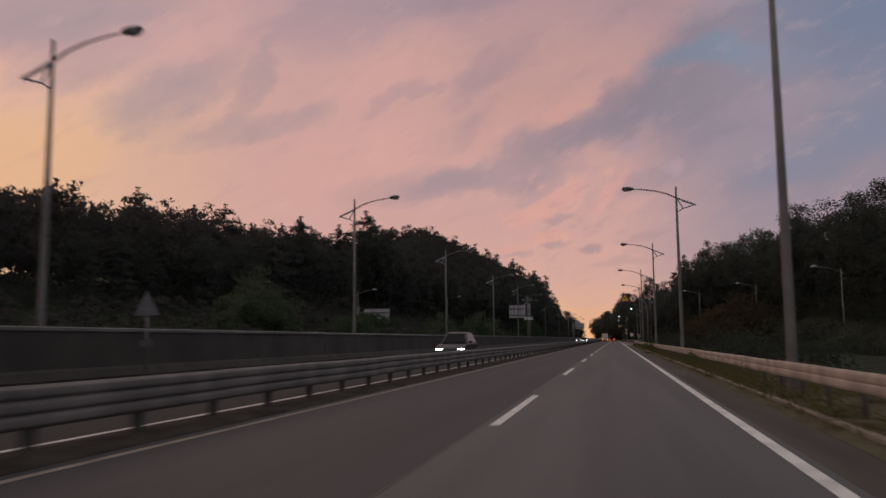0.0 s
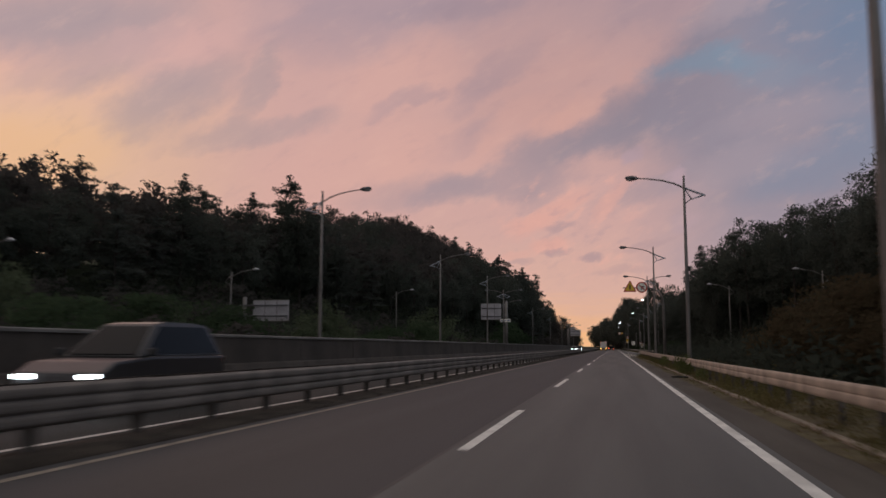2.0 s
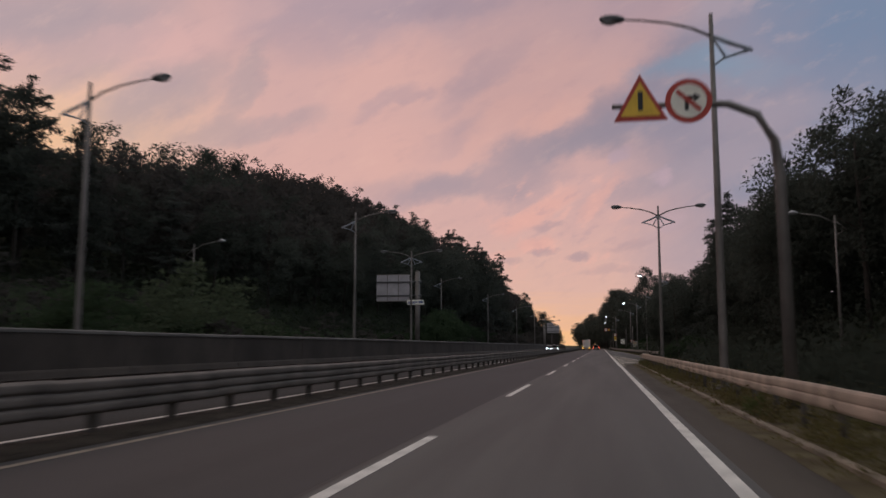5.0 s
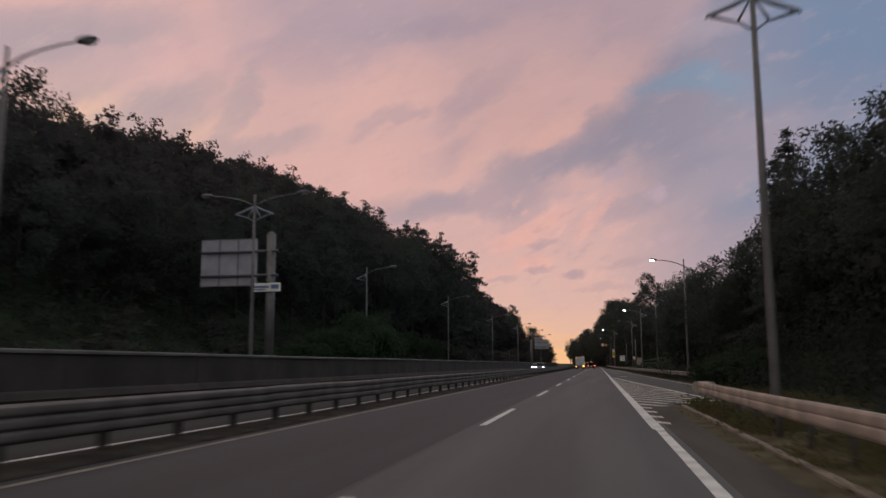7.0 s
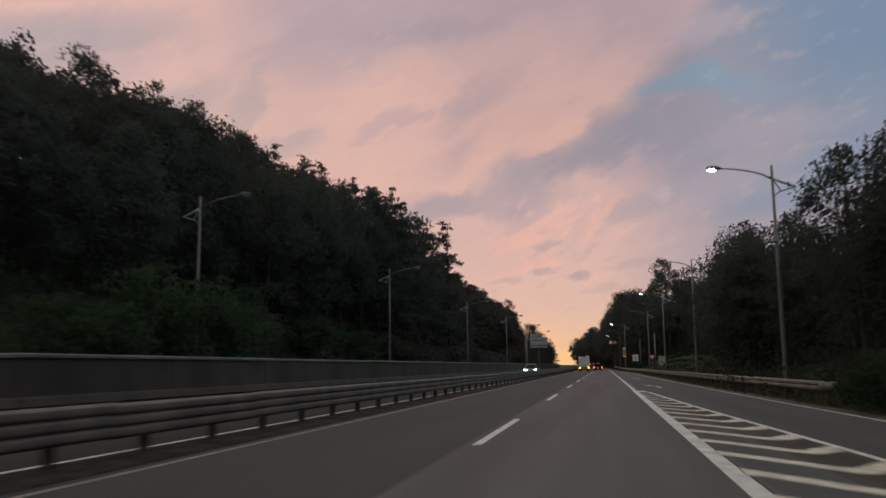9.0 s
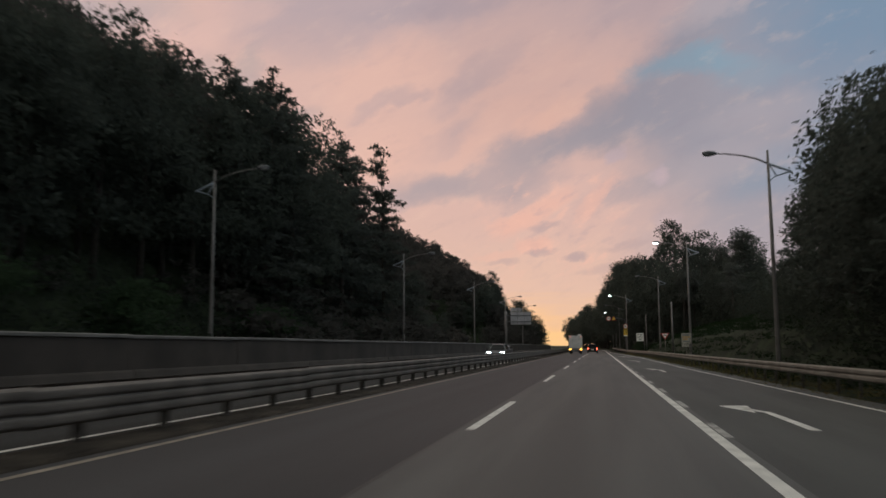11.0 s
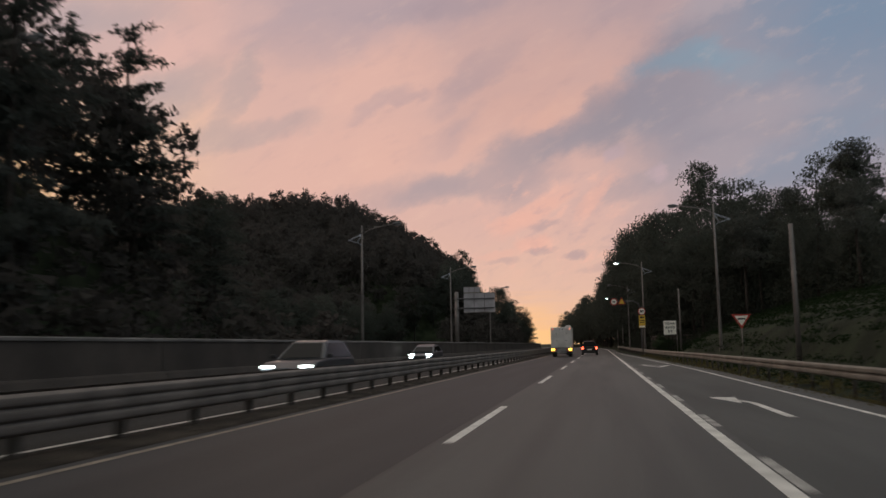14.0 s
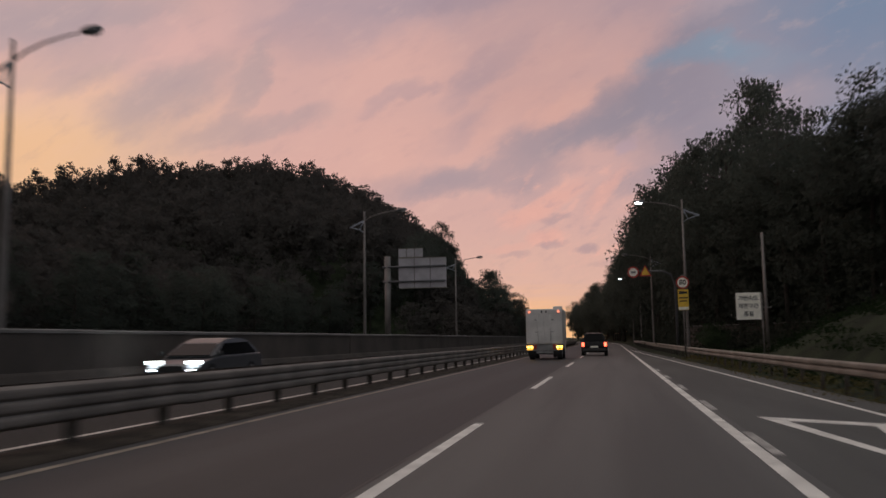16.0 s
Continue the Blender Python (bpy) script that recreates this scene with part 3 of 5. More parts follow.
bm = bmesh.new()
for y in np.arange(140, 197, 1.0):
    quad_mark([(1.86, y), (along(RAMP_L, y), y), (along(RAMP_L, y + 1), y + 1), (1.86, y + 1)], lambda x: ramp_z(x) - 0.003, bm)
bmesh.ops.remove_doubles(bm, verts=bm.verts, dist=0.0005)
solid("gore_dirt", bm, SHOULDER, "brown dirty asphalt between the painted stripes", "road surface", "structure")
for k in range(27):
    # each stripe slants towards the driver, then turns back to the far line
    y = 141.0 + 2.05 * k
    a, b = 1.84, along(RAMP_L, y - 0.4)
    stop = 2.5 if y < 148 else 2.85 if y < 152.5 else b + 0.03
    bm = bmesh.new()
    w, n = 0.56 + 0.06 * noise.noise((k * 1.7, 3, 0)), 14
    apex = a + (b - a) * 0.68

    def stripe_y(x):
        return y - 1.12 * (min(x, apex) - a) + 1.35 * max(0.0, x - apex) + 0.035 * noise.noise((x * 1.9, k * 3.1, 0))

    def stripe_w(x):
        ragged = 1 + 0.16 * noise.noise((x * 4, k, 9))
        tip = min(1.0, max(0.15, (stop - x) / 0.12)) if stop < b else 1.0
        return w * ragged * tip * (1 + 0.5 * max(0.0, min(1.0, (x - apex) / 0.3)))
    rows_s = []
    for q in range(n + 1):
        x = a + (min(stop, b) - a) * q / n
        rows_s.append([bm.verts.new((x, stripe_y(x) + e * stripe_w(x) / 2, ramp_z(x) + 0.004)) for e in (-1, 1)])
    for p, q in zip(rows_s, rows_s[1:]):
        bm.faces.new((p[0], q[0], q[1], p[1]))
    solid("hatch_stripe", bm, IVORY_PAINT, "ivory bent stripe of the painted gore", "road marking", "structure", "gore stripes")
bm = bmesh.new()
quad_mark([(1.86, 196.4), (2.3, 196.2), (2.2, 198.4), (1.86, 198.4)], ramp_z, bm)
solid("gore_tip", bm, IVORY_PAINT, "solid ivory tip of the painted gore", "road marking", "structure")
for k in range(21):
    y, n = 203.9 + 5.5 * k, 4
    bm = bmesh.new()
    for i in range(n):
        e0, e1 = 0.03 * noise.noise((k, i, 2)), 0.03 * noise.noise((k, i + 1, 2))
        quad_mark([(1.865 + e0 * 0.4, y + 0.52 * i), (1.985 + e0, y + 0.52 * i), (1.985 + e1, y + 0.52 * i + 0.52), (1.865 + e1 * 0.4, y + 0.52 * i + 0.52)], ramp_z, bm)
    solid("merge_dash", bm, OLD_PAINT, "worn short dash beside the edge line", "road marking", "structure", "merge dashes")
for y in (205.5, 234.3, 261.1):
    x = 3.42
    bm = bmesh.new()
    quad_mark([(x - 0.09, y), (x + 0.09, y), (x + 0.05, y + 3.4), (x - 0.12, y + 3.4)], ramp_z, bm)
    quad_mark([(x - 0.12, y + 3.4), (x + 0.05, y + 3.4), (x - 0.28, y + 4.5), (x - 0.42, y + 4.1)], ramp_z, bm)
    quad_mark([(x - 0.30, y + 3.2), (x - 0.12, y + 5.2), (x - 0.72, y + 4.9), (x - 0.76, y + 4.7)], ramp_z, bm)
    solid("merge_arrow", bm, WHITE_PAINT, "white merge arrow bent towards the main lanes", "road marking", "structure", "merge arrows")
bm = bmesh.new()
tri = [(2.42, 296.3), (4.25, 295.9), (3.27, 290.9)]
cx, cy = sum(p[0] for p in tri) / 3, sum(p[1] for p in tri) / 3
inn = [(cx + (x - cx) * 0.62, cy + (y - cy) * 0.72) for x, y in tri]
for i in range(3):
    j = (i + 1) % 3
    quad_mark([tri[i], tri[j], inn[j], inn[i]], ramp_z, bm)
solid("yield_triangle", bm, WHITE_PAINT, "white yield triangle outline on the merging lane", "road marking", "structure")

solid("verge", strip(lambda y: 3.14, lambda y: 6.6, list(range(-60, 147, 9)), lambda x: 0.045 + 0.012 * (x - 3.14), 0.3), VERGE_SOIL, "grassy brown soil verge behind the kerb", "verge", "structure")

# ---- kerb ----
KL = 5.0
kerb = thing("kerb", "stained concrete kerb with weeds growing along it", "kerb", kind="structure")
kb_me = mesh_of("kerb_stone", prism([(2.98, -0.1), (3.0, 0.045), (3.02, 0.06), (3.11, 0.06), (3.135, -0.1)], 0.012, KL - 0.012), KERB)
for k in range(38):
    s = part("kerb_stone", kb_me, None, kerb)
    s.location = (random.uniform(-0.008, 0.008), -42 + KL * k, random.uniform(-0.008, 0.008))

bm = bmesh.new()
ys = np.arange(-20, 148, 1.0)
edge = [2.62 + 0.12 * noise.noise((0, v * 0.21, 4)) + 0.08 * noise.noise((3, v * 0.9, 4)) for v in ys]
for a, b, ea, eb in zip(ys, ys[1:], edge, edge[1:]):
    quad_mark([(ea, a), (2.985, a), (2.985, b), (eb, b)], flat, bm)
bmesh.ops.remove_doubles(bm, verts=bm.verts, dist=0.0005)
solid("gutter_dirt", bm, VERGE_SOIL, "brown dirt washed up along the kerb", "dirt", "structure")

# ---- guardrails ----


def beam(heights, depth, length):
    """A corrugated beam facing +x: bulges at the given heights, ending in lips."""
    zs = []
    lo, hi = heights[0] - 0.085, heights[-1] + 0.085
    zs.append((0.0, lo))
    for h in heights:
        zs += [(0.012, h - 0.078), (depth * 0.9, h - 0.045), (depth, h - 0.02), (depth, h + 0.02), (depth * 0.9, h + 0.045), (0.012, h + 0.078)]
    zs.append((0.0, hi))
    outline = zs + [(x - 0.012, z) for x, z in reversed(zs)]
    bm = prism(outline, 0, length)
    return bm


P4 = 4.7
thrie = mesh_of("rail_panel", beam([0.395, 0.555, 0.715], 0.055, P4 + 0.12), GALV)
post_me = mesh_of("post", box(-0.055, -0.07, -0.1, 0.055, 0.07, 0.76, 0.008), GALV_DULL)
block_me = mesh_of("spacer", box(-0.04, -0.06, 0.36, 0.10, 0.06, 0.74), GALV_DULL)
rail_m = thing("median_guardrail", "weathered three-wave steel guardrail on short posts", "guardrail", "median guardrails")
for k in range(112):
    p = part("rail_panel", thrie, None, rail_m)
    y = -25 + P4 * k
    p.matrix_basis = pose(-6.38 + 0.004 * (k % 2) + bend_x(y), y, random.uniform(-0.012, 0.008), 0, 0, max(0, y - 420) * 0.055)
for k in range(222):
    y = 8.29 + 2.2 * (k - 12)
    part("post", post_me, None, rail_m).location = (-6.56 + bend_x(y), y, 0)
for k in range(140):
    part("spacer", block_me, None, rail_m).location = (-6.48, 8.29 + 2.2 * (k - 3), 0)
rail_o = thing("oncoming_guardrail", "three-wave steel guardrail facing the oncoming lanes", "guardrail", "median guardrails")
for k in range(112):
    p = part("rail_panel", thrie, None, rail_o)
    y = -25 + P4 * (k + 1)
    p.matrix_basis = pose(-6.76 + bend_x(y), y, 0.005, 0, 0, 180 + max(0, y - 420) * 0.055)
for k in range(100):
    part("spacer", block_me, None, rail_o).matrix_basis = pose(-6.64, 8.29 + 2.2 * (k - 3), 0, 0, 0, 180)

wbeam = mesh_of("rail_panel", beam([0.525, 0.665], 0.030, 4.0 + 0.1), RAIL_CREAM)
post_r = mesh_of("post", tube([(0, 0, -0.2), (0, 0, 0.70)], 0.05, 10), GALV_DULL)
rail_r = thing("roadside_guardrail", "pale two-wave steel guardrail above the kerb", "guardrail", "roadside guardrails")
for k in range(43):
    p = part("rail_panel", wbeam, None, rail_r)
    p.matrix_basis = pose(3.42 + 0.005 * (k % 2), -25.3 + 4 * (k + 1), random.uniform(-0.018, -0.002), 0, 0, 180)
    for q in range(2):
        part("post", post_r, None, rail_r).location = (3.54, -27 + 4 * k + 2 * q, 0)
part("end_cap", tube([(3.38, 146.72, 0.59), (3.40, 147.0, 0.59), (3.62, 147.15, 0.59), (3.8, 146.9, 0.59)], 0.16, 10), RAIL_CREAM, rail_r, "rounded end of the guardrail")

RAIL2 = [(150, 10.3), (180, 8.0), (215, 7.0), (250, 6.45), (275, 6.2), (295, 5.95), (310, 5.4), (364, 4.3), (420, 3.7), (520, 3.5)]
wbeam_g = mesh_of("rail_panel", beam([0.53, 0.70], 0.065, 4.0 + 0.1), GALV_PALE)
rail_2 = thing("slip_road_guardrail", "two-wave steel guardrail along the merging lane", "guardrail", "roadside guardrails")
y = 188.0
while y < 416:
    x0, x1 = along(RAIL2, y), along(RAIL2, y + 4)
    p = part("rail_panel", wbeam_g, None, rail_2)
    zz = -0.17 if y < 330 else -0.17 + 0.17 * min(1, (y - 330) / 60)
    ang = math.degrees(math.atan2(x0 - x1, 4))
    p.matrix_basis = pose(x1, y + 4, zz, 0, 0, 180 + ang)
    for q in (0, 2):
        part("post", post_r, None, rail_2).location = (along(RAIL2, y + q) + 0.13, y + q, zz)
    y += 4.0

part("end_cap", tube([(7.78, 188.2, 0.44), (7.82, 187.9, 0.44), (8.0, 187.8, 0.44), (8.15, 188.1, 0.44)], 0.16, 10), GALV_PALE, rail_2, "rounded end of the guardrail")

# low wall of a side road that leaves behind the notice board
side_wall = thing("wall_side_road", "low dark concrete wall with a pale coping behind the verge", "wall", kind="structure")
SW = [(6.9, 357.0), (9.4, 351.0), (12.2, 345.0), (15.4, 339.0), (18.8, 333.0), (22.4, 327.0)]
for (xa, ya), (xb, yb) in zip(SW, SW[1:]):
    q = math.hypot(xb - xa, yb - ya) - 0.02
    turn_w = math.degrees(math.atan2(yb - ya, xb - xa))
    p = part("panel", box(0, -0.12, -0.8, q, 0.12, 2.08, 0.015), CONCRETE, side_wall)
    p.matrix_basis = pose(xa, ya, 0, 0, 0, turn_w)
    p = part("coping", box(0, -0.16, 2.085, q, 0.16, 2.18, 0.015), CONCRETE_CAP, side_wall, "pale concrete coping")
    p.matrix_basis = pose(xa, ya, 0, 0, 0, turn_w)

# ---- far wall ----
wall = thing("wall_roadside", "low stained concrete wall with a pale coping beyond the oncoming lanes", "wall", kind="structure")
WL = 8.0
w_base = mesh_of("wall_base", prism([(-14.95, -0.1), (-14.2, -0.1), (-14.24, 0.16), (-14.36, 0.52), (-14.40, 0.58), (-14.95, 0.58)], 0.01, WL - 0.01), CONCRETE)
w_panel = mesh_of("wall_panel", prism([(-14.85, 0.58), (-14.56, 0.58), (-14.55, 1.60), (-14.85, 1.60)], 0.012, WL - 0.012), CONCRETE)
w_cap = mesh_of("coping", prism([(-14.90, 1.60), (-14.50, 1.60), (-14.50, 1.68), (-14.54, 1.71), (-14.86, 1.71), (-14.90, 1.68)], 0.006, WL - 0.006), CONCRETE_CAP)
for k in range(75):
    for nm, me in (("wall_base", w_base), ("wall_panel", w_panel), ("coping", w_cap)):
        s = part(nm, me, None, wall)
        y = -40 + WL * k
        ang = max(0, y - 416) * 0.055
        s.matrix_basis = pose(0, y, random.uniform(-0.01, 0.012) if nm == "coping" else 0, 0, 0, ang) @ pose(0, 0, 0)
        s.location.x = random.uniform(-0.012, 0.012) + bend_x(y) - 14.7 * (1 - math.cos(radians(ang)))

# ---- street lamps ----


def lamp_arm(side, parent, lit):
    """One curved arm with its lamp, reaching out by side (+1 or -1) in x."""
    s = side
    part("arm", tube([(0.04 * s, 0, 9.38), (0.5 * s, 0, 9.62), (1.1 * s, 0, 9.80), (1.8 * s, 0, 9.92), (2.35 * s, 0, 9.97)], [0.045, 0.042, 0.038, 0.033, 0.03], 8), POLE_GREY, parent)
    bm = bmesh.new()
    bmesh.ops.create_uvsphere(bm, u_segments=14, v_segments=8, radius=1, matrix=Matrix.Translation((2.62 * s, 0, 10.0)) @ Matrix.Rotation(-0.07 * s, 4, "Y") @ Matrix.Diagonal((0.36, 0.17, 0.12, 1)))
    for f in bm.faces:
        f.smooth = True
    head = part("lamp_head", bm, LAMP_GREY, parent, "dark oval lamp housing")
    bm = bmesh.new()
    bmesh.ops.create_uvsphere(bm, u_segments=14, v_segments=6, radius=1, matrix=Matrix.Translation((2.68 * s, 0, 9.94)) @ Matrix.Diagonal((0.25, 0.14, 0.10, 1)))
    part("diffuser", bm, LIT if lit else UNLIT, head, "glowing white diffuser" if lit else "unlit glass diffuser")


def lamp_fin(s, parent):
    """The triangular bracket on the other side of the pole."""
    bm = tube([(0.04 * s, 0, 9.36), (0.45 * s, 0, 9.16), (0.98 * s, 0, 8.96), (1.05 * s, 0, 8.90)], [0.05, 0.06, 0.05, 0.03], 6)
    tube([(0.04 * s, 0, 8.55), (0.3 * s, 0, 8.74), (0.98 * s, 0, 8.95)], [0.025, 0.03, 0.045], 6, bm)
    tube([(0.06 * s, 0, 9.28), (0.34 * s, 0, 8.78)], 0.035, 6, bm)
    part("bracket", bm, FIN_SKY_TINT, parent, "triangular steel bracket, its pale blue sky reflection put into the colour")


def street_lamp(side, lit=False, double=False):
    t = thing("street_lamp", "", "street lamp", "street lamps")
    part("pole", tube([(0, 0, -0.6), (0, 0, 0.1), (0, 0, 5), (0, 0, 10.0)], [0.115, 0.115, 0.09, 0.055], 12), POLE_GREY, t)
    part("foot", box(-0.2, -0.2, -0.1, 0.2, 0.2, 0.05, 0.01), CONCRETE_CAP, t)
    for s in ((side, -side) if double else (side,)):
        lamp_arm(s, t, lit)
        lamp_fin(-s, t)
    return t


LAMPS = {}
for key, side, lit, dbl, label in (
        ("r", -1, False, False, "tall grey street lamp, unlit, behind the roadside guardrail"), ("rl", -1, True, False, "tall grey street lamp with its white light on"),
        ("rd", -1, False, True, "tall grey street lamp with two arms, unlit"), ("l", 1, False, False, "tall grey street lamp, unlit, behind the concrete wall"), ("ld", 1, False, True, "grey street lamp with two arms behind the concrete wall")):
    LAMPS[key] = tagged(street_lamp(side, lit, dbl), label)
ROWS_LAMP = [
    ("r", 3.56, 17.9, 0), ("r", 3.65, 46.7, -0.35), ("r", 3.78, 78.1, 0.05), ("r", 3.68, 110, 0.2), ("rd", 4.35, 141.2, 0.2),
    ("rl", 8.4, 197, 0.45), ("r", 8.3, 232, 0.4), ("rl", 8.2, 267.5, 0.55), ("r", 8.08, 302.6, 0.45), ("rl", 5.0, 336.4, 0), ("r", 4.6, 371, 0), ("rl", 4.6, 406, 0), ("r", 4.6, 441, 0),
    ("l", -15.6, 20.0, 0.0), ("l", -15.7, 48.4, 0.1), ("l", -16.1, 78.7, 0.1), ("l", -16.2, 111.8, 0.1), ("l", -16.4, 143, 0.7), ("ld", -16.7, 161.8, 0.1),
    ("l", -20.8, 197.4, 0.5), ("l", -18.8, 230, 0.3), ("l", -17.3, 265, -0.15), ("l", -16.4, 302.5, 0.1), ("l", -15.8, 335, 0), ("l", -15.8, 368, 0)]
first = {}
for key, x, y, z in ROWS_LAMP:
    m = pose(x + bend_x(y), y, z, 0, 0, random.uniform(-3, 3))
    if key in first:
        copy_thing(LAMPS[key], m)
    else:
        first[key] = True
        LAMPS[key].matrix_basis = m


def small_lamp(side):
    t = thing("side_road_lamp", "thin street lamp of a side road among the trees", "street lamp", "side road lamps")
    part("pole", tube([(0, 0, -1.5), (0, 0, 3), (0, 0, 7)], [0.09, 0.07, 0.045], 8), POLE_GREY, t)
    part("arm", tube([(0, 0, 6.6), (0.8 * side, 0, 7.0), (2.0 * side, 0, 7.2)], 0.035, 6), POLE_GREY, t)
    part("lamp_head", tube([(1.9 * side, 0, 7.2), (2.2 * side, 0, 7.24), (2.5 * side, 0, 7.2)], [0.05, 0.13, 0.04], 8), SIGN_BACK, t)
    part("bracket", tube([(0, 0, 6.7), (-0.6 * side, 0, 6.2), (0, 0, 5.9)], 0.04, 6), POLE_GREY, t)
    return t


sl = small_lamp(1)
sl.matrix_basis = pose(-35.6, 75, 0)
for x, y, z in ((-31.7, 99.1, 0.5), (-29.2, 143.8, 1.8)):
    copy_thing(sl, pose(x, y, z))
sr = small_lamp(-1)
sr.matrix_basis = pose(19.8, 77.5, 0.2)
for x, y, z in ((18.2, 112, 1.0), (13.5, 136, 1.5)):
    copy_thing(sr, pose(x, y, z))

# ---- signs ----


def back_board(parent, x0, x1, z0, z1, y, name="panel"):
    """The back of a sign: a plain sheet with a rim and two faint upright ribs."""
    b = part(name, box(x0, y - 0.03, z0, x1, y + 0.03, z1, 0.01), SIGN_BACK, parent, "bare metal back of the sign panel")
    for xx in (x0 + (x1 - x0) / 3, x0 + (x1 - x0) * 2 / 3):
        part("rib", box(xx - 0.03, y - 0.06, z0 + 0.06, xx + 0.03, y - 0.032, z1 - 0.06), POLE_GREY, b)
    for za, zb in ((z0, z0 + 0.05), (z1 - 0.05, z1)):
        part("rim", box(x0, y - 0.055, za, x1, y - 0.032, zb), GALV_PALE, b)


g1 = thing("direction_sign", "back of a large metal direction sign on one thick post", "road sign", "direction signs", at=(0, 163.8, 0))
part("post", tube([(-16.55, 0, -0.5), (-16.55, 0, 8.3)], 0.24, 14), POLE_GREY, g1)
part("post_cap", tube([(-16.55, 0, 8.3), (-16.55, 0, 8.36), (-16.55, 0, 8.42)], [0.24, 0.2, 0.08], 14), POLE_GREY, g1)
back_board(g1, -20.6, -17.35, 5.5, 8.1, 0.0)
for z in (7.35, 6.05):
    part("cross_arm", tube([(-20.5, -0.16, z), (-16.1, -0.16, z)], 0.075, 8), LAMP_GREY, g1)
sub = part("lower_panel", box(-17.5, -0.32, 5.15, -15.85, -0.28, 5.62, 0.008), SIGN_WHITE, g1, "small pale sign panel with blue bars")
for x0, x1, z0, z1 in ((-17.4, -16.5, 5.34, 5.46), (-17.4, -16.7, 5.22, 5.29), (-16.4, -15.95, 5.3, 5.52)):
    part("bar", box(x0, -0.327, z0, x1, -0.321, z1), SIGN_BLUE, sub)

g2 = thing("direction_sign", "back of a metal direction sign with a smaller panel above it", "road sign", "direction signs", at=(0, 344.2, 0))
part("post", tube([(-16.75, 0, -0.5), (-16.75, 0, 7.85)], 0.24, 14), POLE_GREY, g2)
back_board(g2, -15.85, -12.05, 5.3, 7.7, 0.0)
back_board(g2, -15.85, -13.9, 7.72, 8.45, 0.0, "upper_panel")
for z in (7.0, 5.85):
    part("cross_arm", tube([(-17.1, -0.16, z), (-12.1, -0.16, z)], 0.075, 8), LAMP_GREY, g2)

g3 = thing("direction_sign", "pale metal direction sign beside a side road", "road sign", "direction signs", at=(0, 107.5, 0))
part("post", tube([(-34.4, 0, -2), (-34.4, 0, 5.9)], 0.2, 12), POLE_GREY, g3)
back_board(g3, -33.5, -29.9, 3.6, 5.62, 0.0)
for z in (5.1, 4.1):
    part("cross_arm", tube([(-34.8, -0.16, z), (-30, -0.16, z)], 0.07, 8), LAMP_GREY, g3)


def triangle_plate(cx, cz, w, h, y, depth, up=True):
    s = 1 if up else -1
    pts = [(cx, cz + s * h * 0.58), (cx - w / 2, cz - s * h * 0.42), (cx + w / 2, cz - s * h * 0.42)]
    return prism(pts, y, y + depth, "y")


w1 = thing("warning_sign", "red-edged triangular and round signs on a bent steel pole", "road sign", at=(0, 104.6, 0))
part("post", tube([(4.15, 0, -0.4), (4.12, 0, 4.6), (4.05, 0, 5.3), (3.75, 0, 5.85), (3.2, 0, 6.1), (2.6, 0, 6.14), (0.9, 0, 6.16)], [0.13, 0.11, 0.095, 0.085, 0.075, 0.065, 0.05], 12), POLE_GREY, w1)
tp = part("triangle_plate", triangle_plate(1.47, 6.22, 1.08, 0.98, -0.12, 0.03), SIGN_RED, w1, "red triangular rim")
part("triangle_face", triangle_plate(1.47, 6.21, 0.80, 0.72, -0.128, 0.006), SIGN_YELLOW, tp, "yellow face")
part("symbol", box(1.42, -0.135, 6.02, 1.52, -0.129, 6.42, 0.0), SIGN_BLACK, tp, "black upright mark")
rp = part("round_plate", disc(2.42, -0.12, 6.18, 0.46, 0.03), SIGN_RED, w1, "red round rim")
part("round_face", disc(2.42, -0.128, 6.18, 0.35, 0.006), SIGN_WHITE, rp, "white face")
bm = box(2.34, -0.135, 5.98, 2.42, -0.129, 6.24)
box(2.34, -0.135, 6.2, 2.54, -0.129, 6.28, 0, bm)
prism([(2.52, 6.15), (2.66, 6.24), (2.52, 6.33)], -0.135, -0.129, "y", bm)
part("symbol", bm, SIGN_BLACK, rp, "black turning arrow")
part("slash", prism([(2.16, 6.36), (2.22, 6.42), (2.68, 6.0), (2.62, 5.94)], -0.139, -0.1355, "y"), SIGN_RED, rp, "red slash")


def lettering(text, size, x, y, z, mat, parent, name="lettering"):
    cu = bpy.data.curves.new(name, "FONT")
    cu.body, cu.size, cu.align_x, cu.align_y, cu.extrude = text, size, "CENTER", "CENTER", 0.002
    cu.offset = size * 0.022
    tmp = new("tmp_text", cu)
    bpy.context.view_layer.update()
    me = bpy.data.meshes.new_from_object(tmp.evaluated_get(bpy.context.evaluated_depsgraph_get()))
    bpy.data.objects.remove(tmp)
    me.materials.clear()
    me.materials.append(mat)
    ob = new(name, me)
    ob.parent = parent
    ob.matrix_basis = pose(x, y, z, 90)
    return ob


wb = thing("warning_sign", "grey back of a triangular sign on a post before the wall", "road sign", at=(-14.02, 22.7, 0))
part("post", tube([(0, 0.03, -0.05), (0, 0.03, 2.75)], 0.035, 8), POLE_GREY, wb)
part("triangle_plate", triangle_plate(0, 2.42, 0.84, 0.76, -0.02, 0.025), LAMP_GREY, wb, "dark grey back of the triangle")
for zc in (2.3, 2.62):
    part("clamp", box(-0.07, -0.045, zc - 0.03, 0.07, -0.022, zc + 0.03), POLE_GREY, wb)
part("lower_plate", box(-0.22, -0.01, 1.12, 0.22, 0.015, 1.34, 0.01), LAMP_GREY, wb, "small metal plate lower on the post")

